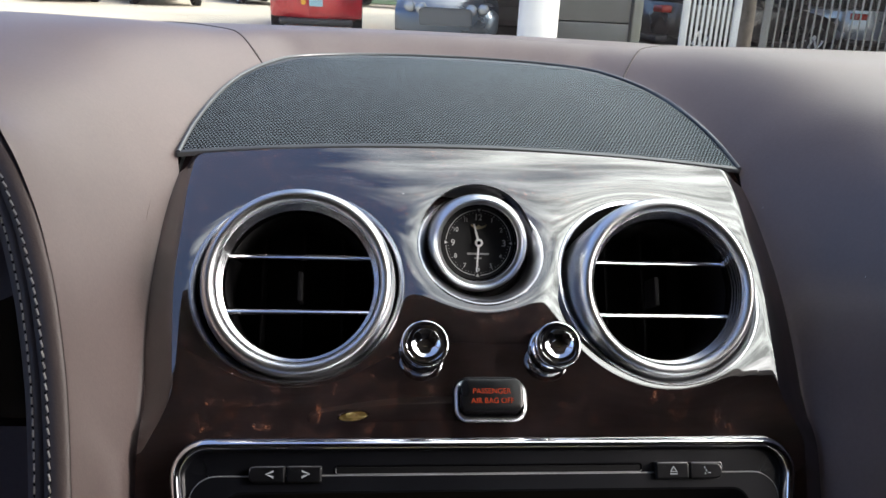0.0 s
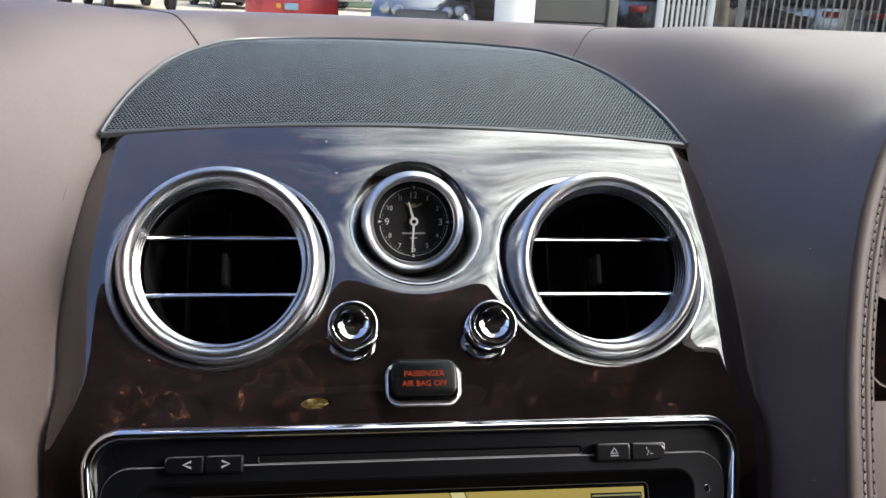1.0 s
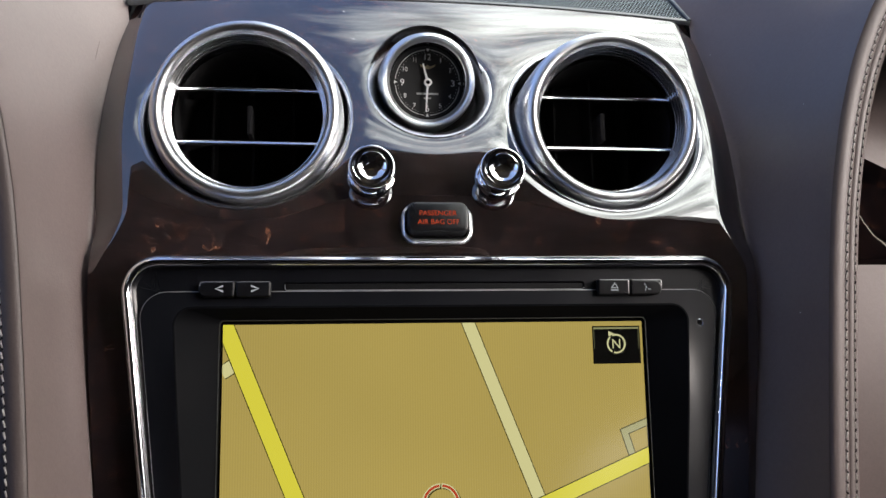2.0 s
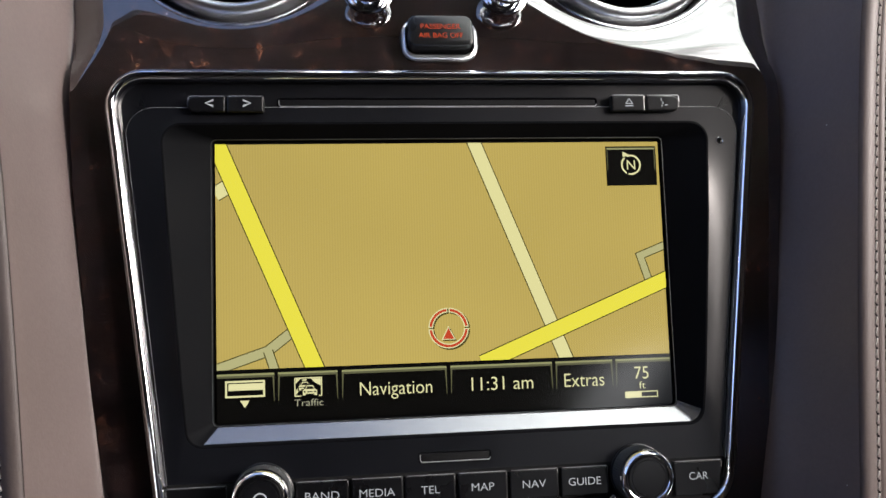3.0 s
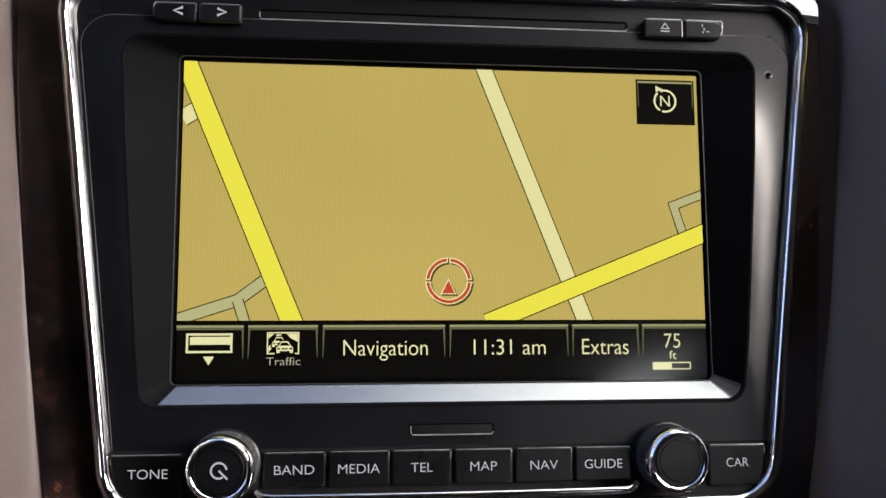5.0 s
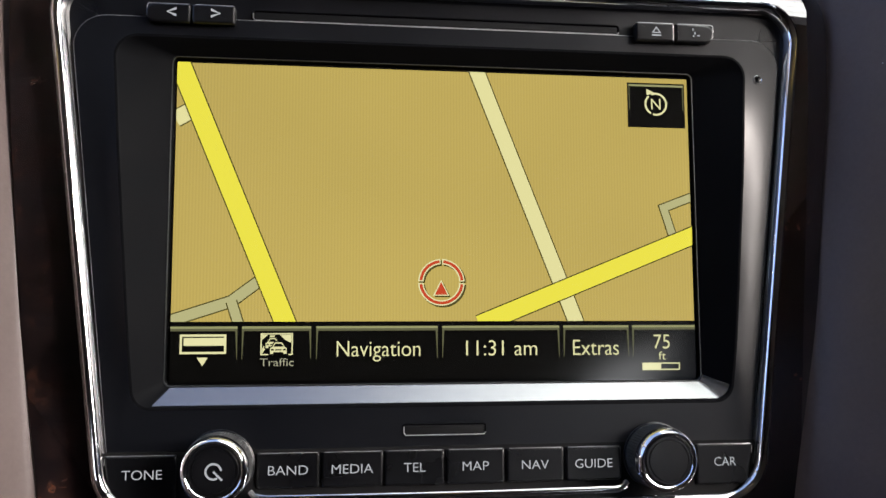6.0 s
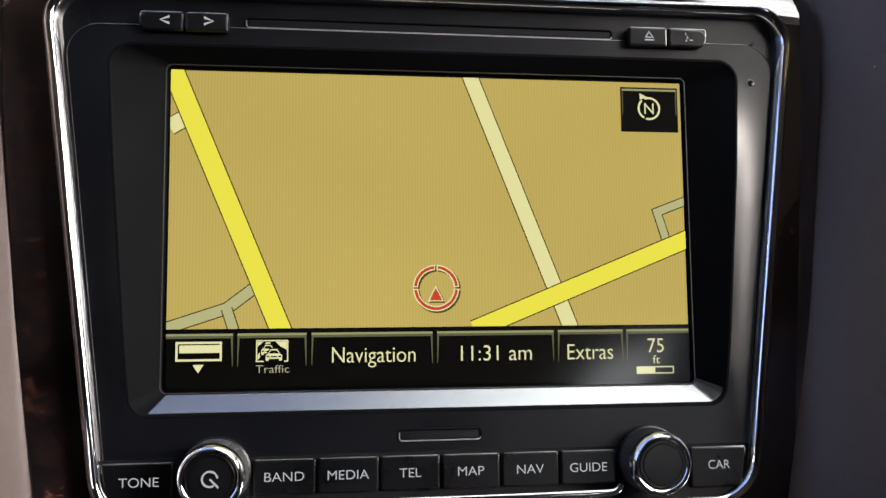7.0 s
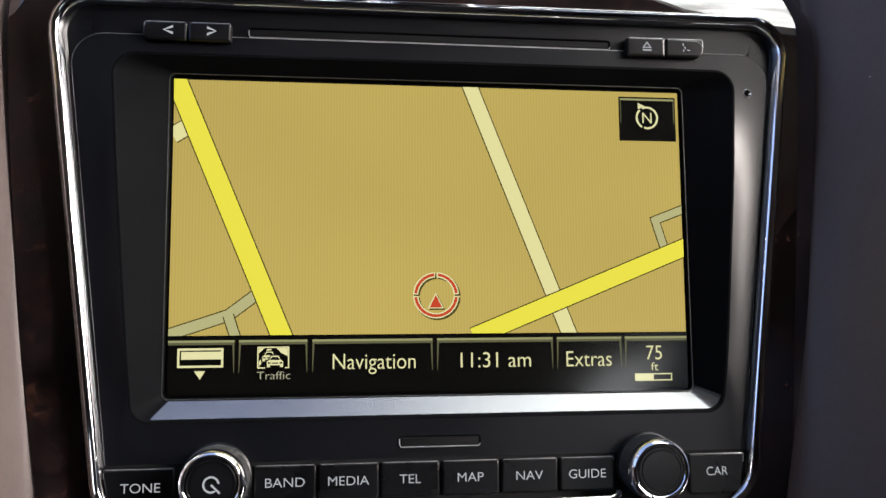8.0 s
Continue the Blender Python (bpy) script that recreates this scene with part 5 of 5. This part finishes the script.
def car(name, m, paint, label, length=4.5, width=1.82, height=1.45, belt=0.92, clear=0.20, hatch=True, group="cars parked outside"):
    """A parked car; its nose points along +y of its own frame."""
    ob = thing(name, label, "car", group, world_place=m)
    L, W, H = length / 2, width / 2, height
    low = [(-L, 0.42), (-L + 0.02, 0.70), (-L + 0.06, belt), (-L + 0.5, belt + 0.03), (0.4 * L, belt), (L * 0.55, belt - 0.03), (L - 0.35, belt - 0.15), (L - 0.05, belt - 0.28), (L, 0.50), (L - 0.04, clear + 0.06), (L - 0.4, clear), (-L + 0.4, clear), (-L + 0.05, clear + 0.08)]
    st = [(-1.0, 0.30), (-0.985, 0.12), (-0.93, 0.03), (-0.8, 0.0), (0.0, -0.015), (0.8, 0.0), (0.93, 0.03), (0.985, 0.12), (1.0, 0.30)]
    loops = []
    for w, k in st:
        loops.append([(w * W, y * (1 - 0.16 * abs(w) ** 3), z + (0.55 - z) * k) for y, z in low])
    part("body", loft(loops, True, True, True), paint, ob, sharp=40)
    rear = -L + 0.12 if hatch else -L + 0.75
    top = [(rear, belt - 0.02), (rear + 0.35, H - 0.06), (rear + 0.6, H), (0.05 * L, H), (0.25 * L, H - 0.05), (0.56 * L, belt - 0.03)]
    loops = [[(w * W * (1 - 0.17 * max(0, (z - belt) / (H - belt))), y, z - 0.04 * abs(w) ** 4 * (z > belt)) for y, z in top] for w in (-0.93, -0.9, -0.6, 0, 0.6, 0.9, 0.93)]
    part("glasshouse", loft(loops, False, True, True), M_AUTOGLASS, ob, "tinted windows", sharp=40)
    loops = [[(w * W * 0.82, y, z + 0.012 - 0.03 * abs(w) ** 3) for y, z in ((rear + 0.40, H - 0.035), (rear + 0.62, H), (0.0, H), (0.20 * L, H - 0.03))] for w in np.linspace(-0.95, 0.95, 7)]
    part("roof_panel", loft(loops, False), paint, ob, sharp=60)
    r = 0.34
    for sx in (-1, 1):
        for y in (-L + 0.85, L - 0.88):
            t = Matrix.Translation((sx * (W - 0.12), y, r)) @ pose(0, 0, 0, 0, 0, 90 * sx)
            tyre = part("wheel", moved(lathe([(0.22, -0.10), (0.30, -0.10), (0.335, -0.07), (0.34, 0.0), (0.335, 0.10), (0.31, 0.128), (0.25, 0.13)], 32), t), M_TYRE, ob, "black tyre")
            rim = [lathe([(0.25, 0.128), (0.255, 0.115), (0.235, 0.10)], 32), lathe([(0.06, 0.11), (0.05, 0.125), (0.001, 0.127)], 16)]
            for q in range(7):
                rim.append(moved(box(-0.022, -0.115, 0.03, 0.022, -0.095, 0.245, 0.006), pose(0, 0, 0, 0, 360 / 7 * q, 0)))
            part("rim", moved(join(*rim), t), M_ALLOY, tyre, "alloy rim", sharp=30)
            part("wheel_arch", moved(lathe([(0.39, 0.095), (0.001, 0.09)], 32), t), M_TRIM, ob, "dark wheel arch")
        part("headlight", moved(lathe([(0.10, -0.1), (0.10, 0.02), (0.07, 0.05), (0.001, 0.06)], 20), Matrix.Translation((sx * W * 0.70, L - 0.16, 0.66)) @ pose(0, 0, 0, 0, 0, 180)), M_LAMP, ob, "clear headlamp")
        part("tail_light", box(sx * W * 0.72 - 0.18, -L - 0.012, 0.72, sx * W * 0.72 + 0.18, -L + 0.2, 0.86, 0.03), M_TAIL, ob, "red tail lamp")
    part("rear_bumper", box(-W * 0.8, -L - 0.03, clear - 0.06, W * 0.8, -L + 0.25, clear + 0.07, 0.05), M_TRIM, ob, "dark lower bumper")
    part("front_grille", box(-W * 0.45, L - 0.06, 0.36, W * 0.45, L + 0.012, 0.62, 0.02), M_TRIM, ob, "dark front grille")
    return ob


def paint(name, color, metal=0.2):
    return plain(name, color, 0.28, metal, 0.06, 2, coat=1.0)


P_RED, P_BLACK, P_SILVER, P_BLUE = paint("red_paint", (0.50, 0.012, 0.02)), paint("black_paint", (0.012, 0.012, 0.014)), paint("silver_paint", (0.55, 0.58, 0.60), 0.6), paint("dark_blue_paint", (0.10, 0.13, 0.17), 0.7)
red = car("hatchback", pose(-0.95, 18.6, GROUND, 0, 0, 1), P_RED, "red hatchback seen from behind, parked on the lot", 4.2, 1.80, 1.5)
part("rear_plate", box(-0.13, -2.135, 0.50, 0.13, -2.09, 0.62, 0.01), M_PLATE, red, "pale blue plate")
part("sticker", moved(lathe([(0.05, 0.0), (0.05, 0.02), (0.001, 0.02)], 20), Matrix.Translation((-0.24, -2.11, 0.57))), M_AMBER, red, "round amber sticker")
part("tail_badge", moved(lathe([(0.10, 0.0), (0.10, 0.02), (0.001, 0.03)], 20), Matrix.Translation((0, -2.10, 1.02))), M_ALLOY, red, "silver badge")
blue = car("saloon", pose(1.75, 16.9, GROUND, 0, 0, 172), P_BLUE, "dark blue saloon with round headlamps facing the lane", 4.7, 1.86, 1.42, 0.90, 0.18, False)
part("mesh_grille", box(-0.46, 2.335, 0.36, 0.46, 2.37, 0.66, 0.06), M_GALV, blue, "dull silver mesh grille")
for sx in (-1, 1):
    part("inner_headlamp", moved(lathe([(0.10, -0.1), (0.10, 0.02), (0.07, 0.05), (0.001, 0.06)], 20), Matrix.Translation((sx * 0.44, 2.28, 0.64)) @ pose(0, 0, 0, 0, 0, 180)), M_LAMP, blue, "clear headlamp")
car("saloon", pose(3.4, 20.3, GROUND, 0, 0, 176), P_BLACK, "black saloon parked behind a white post", 4.7, 1.86, 1.42, 0.92, 0.18, False)
car("estate_car", pose(-8.7, 25.6, GROUND, 0, 0, 200), P_BLACK, "black car with alloy wheels by the grass", 4.7, 1.86, 1.5)
car("suv", pose(-6.2, 26.2, GROUND, 0, 0, 205), P_BLACK, "black SUV with bright alloy wheels by the grass", 4.7, 1.92, 1.72, 1.05, 0.30)
car("hatchback", pose(-3.7, 29.5, GROUND, 0, 0, 205), P_BLACK, "black hatchback with alloy wheels by the grass", 4.2, 1.80, 1.5)
car("saloon", pose(11.6, 20.5, GROUND, 0, 0, 8), P_SILVER, "pale car with red tail lamps behind the bars", 4.6, 1.82, 1.42, 0.92, 0.2, False)
car("saloon", pose(8.0, 17.6, GROUND, 0, 0, -78), P_BLACK, "black car standing in shade behind the bars", 4.6, 1.82, 1.42, 0.92, 0.2, False)
car("suv", pose(0.9, 31.0, GROUND, 0, 0, 60), P_SILVER, "pale car parked at the far side of the lot", 4.7, 1.9, 1.7, 1.0, 0.28)

post = thing("pillar_post", "thick white painted steel post", "post", world_place=pose(2.50, 11.9, GROUND))
part("shaft", moved(lathe([(0.31, 0.0), (0.31, 0.1), (0.29, 0.12), (0.29, 3.4)], 40), pose(0, 0, 0, -90, 0, 0)), M_WHITE, post, sharp=40)
cladding = thing("cladding_wall", "dark grey cladding wall beside the white post", "wall", kind="structure", world_place=pose(3.66, 12.6, GROUND))
for k in range(4):
    part("panel", box(-0.85, 0.0, 0.02 + 0.62 * k, 0.42, 0.12, 0.62 + 0.62 * k, 0.012), M_WALL, cladding)
part("end_post", box(0.46, -0.04, 0, 0.60, 0.14, 2.6, 0.01), plain("pale_green_paint", (0.13, 0.14, 0.125), 0.6), cladding, "pale painted end post")


def railings(x0, y0, x1, y1, n, bar_w, mat_bar, label):
    d = Vector((x1 - x0, y1 - y0, 0))
    m = Matrix.Translation((x0, y0, GROUND)) @ Matrix.Rotation(math.atan2(d.y, d.x), 4, "Z")
    f = thing("railings", label, "fence", "steel railings", world_place=m)
    ln = d.length
    base = mesh_of("bar", *box(-bar_w / 2, -0.012, 0.08, bar_w / 2, 0.012, 2.0, 0.003))
    base.materials.append(mat_bar)
    for i in range(n):
        b = new("bar", base)
        b.parent, b.location = f, (ln * (i + 0.5) / n, 0, 0)
    for z in (0.12, 1.85):
        part("rail", box(0, 0.013, z, ln, 0.045, z + 0.045, 0.004), mat_bar, f)
    for x in (0.0, ln):
        part("post", box(x - 0.04, -0.03, 0, x + 0.04, 0.05, 2.1, 0.006), mat_bar, f)


railings(4.10, 10.4, 4.74, 10.3, 10, 0.03, M_GATE, "pale steel gate railings on the lot")
railings(5.14, 10.3, 9.4, 8.6, 52, 0.020, M_GALV, "grey steel railings along the lot")
M_DARKWALL = plain("dark_plaster", (0.03, 0.034, 0.034), 0.8, 0, 0.3, 0.8)
shed = thing("canopy_building", "dark open canopy building behind the railings", "building", kind="structure", world_place=pose(10.2, 23.5, GROUND, 0, 0, -12))
part("rear_panel", box(-7.2, 0, 0, 7.0, 0.2, 3.2, 0.02), M_DARKWALL, shed)
part("side_panel", box(6.8, -11.0, 0, 7.0, 0, 3.2, 0.02), M_DARKWALL, shed)
part("paving", box(-6.6, -11.0, -0.2, 6.8, 0, 0.004, 0.001), plain("dark_asphalt", (0.05, 0.05, 0.052), 0.9, 0, 0.3, 1.5, 0.002), shed, "dark asphalt under the canopy")
part("roof_slab", box(-6.6, -11.2, 2.9, 7.2, 0.3, 3.2, 0.03), M_GALV, shed, "grey roof slab")
trunk = thing("tree_trunk", "slim rough tree trunk by the railings", "tree", world_place=pose(5.10, 10.8, GROUND))
loops = []
for k in range(16):
    z = k * 0.2
    r = 0.11 - 0.012 * k / 3
    loops.append([((r * (1 + 0.18 * noise.noise((math.cos(a) * 2, math.sin(a) * 2, z * 4)))) * math.cos(a) + 0.02 * math.sin(z * 2), r * math.sin(a), z) for a in np.linspace(0, 2 * math.pi, 15)[:-1]])
part("trunk", loft(loops, True, True, True), M_BARK, trunk, sharp=80)
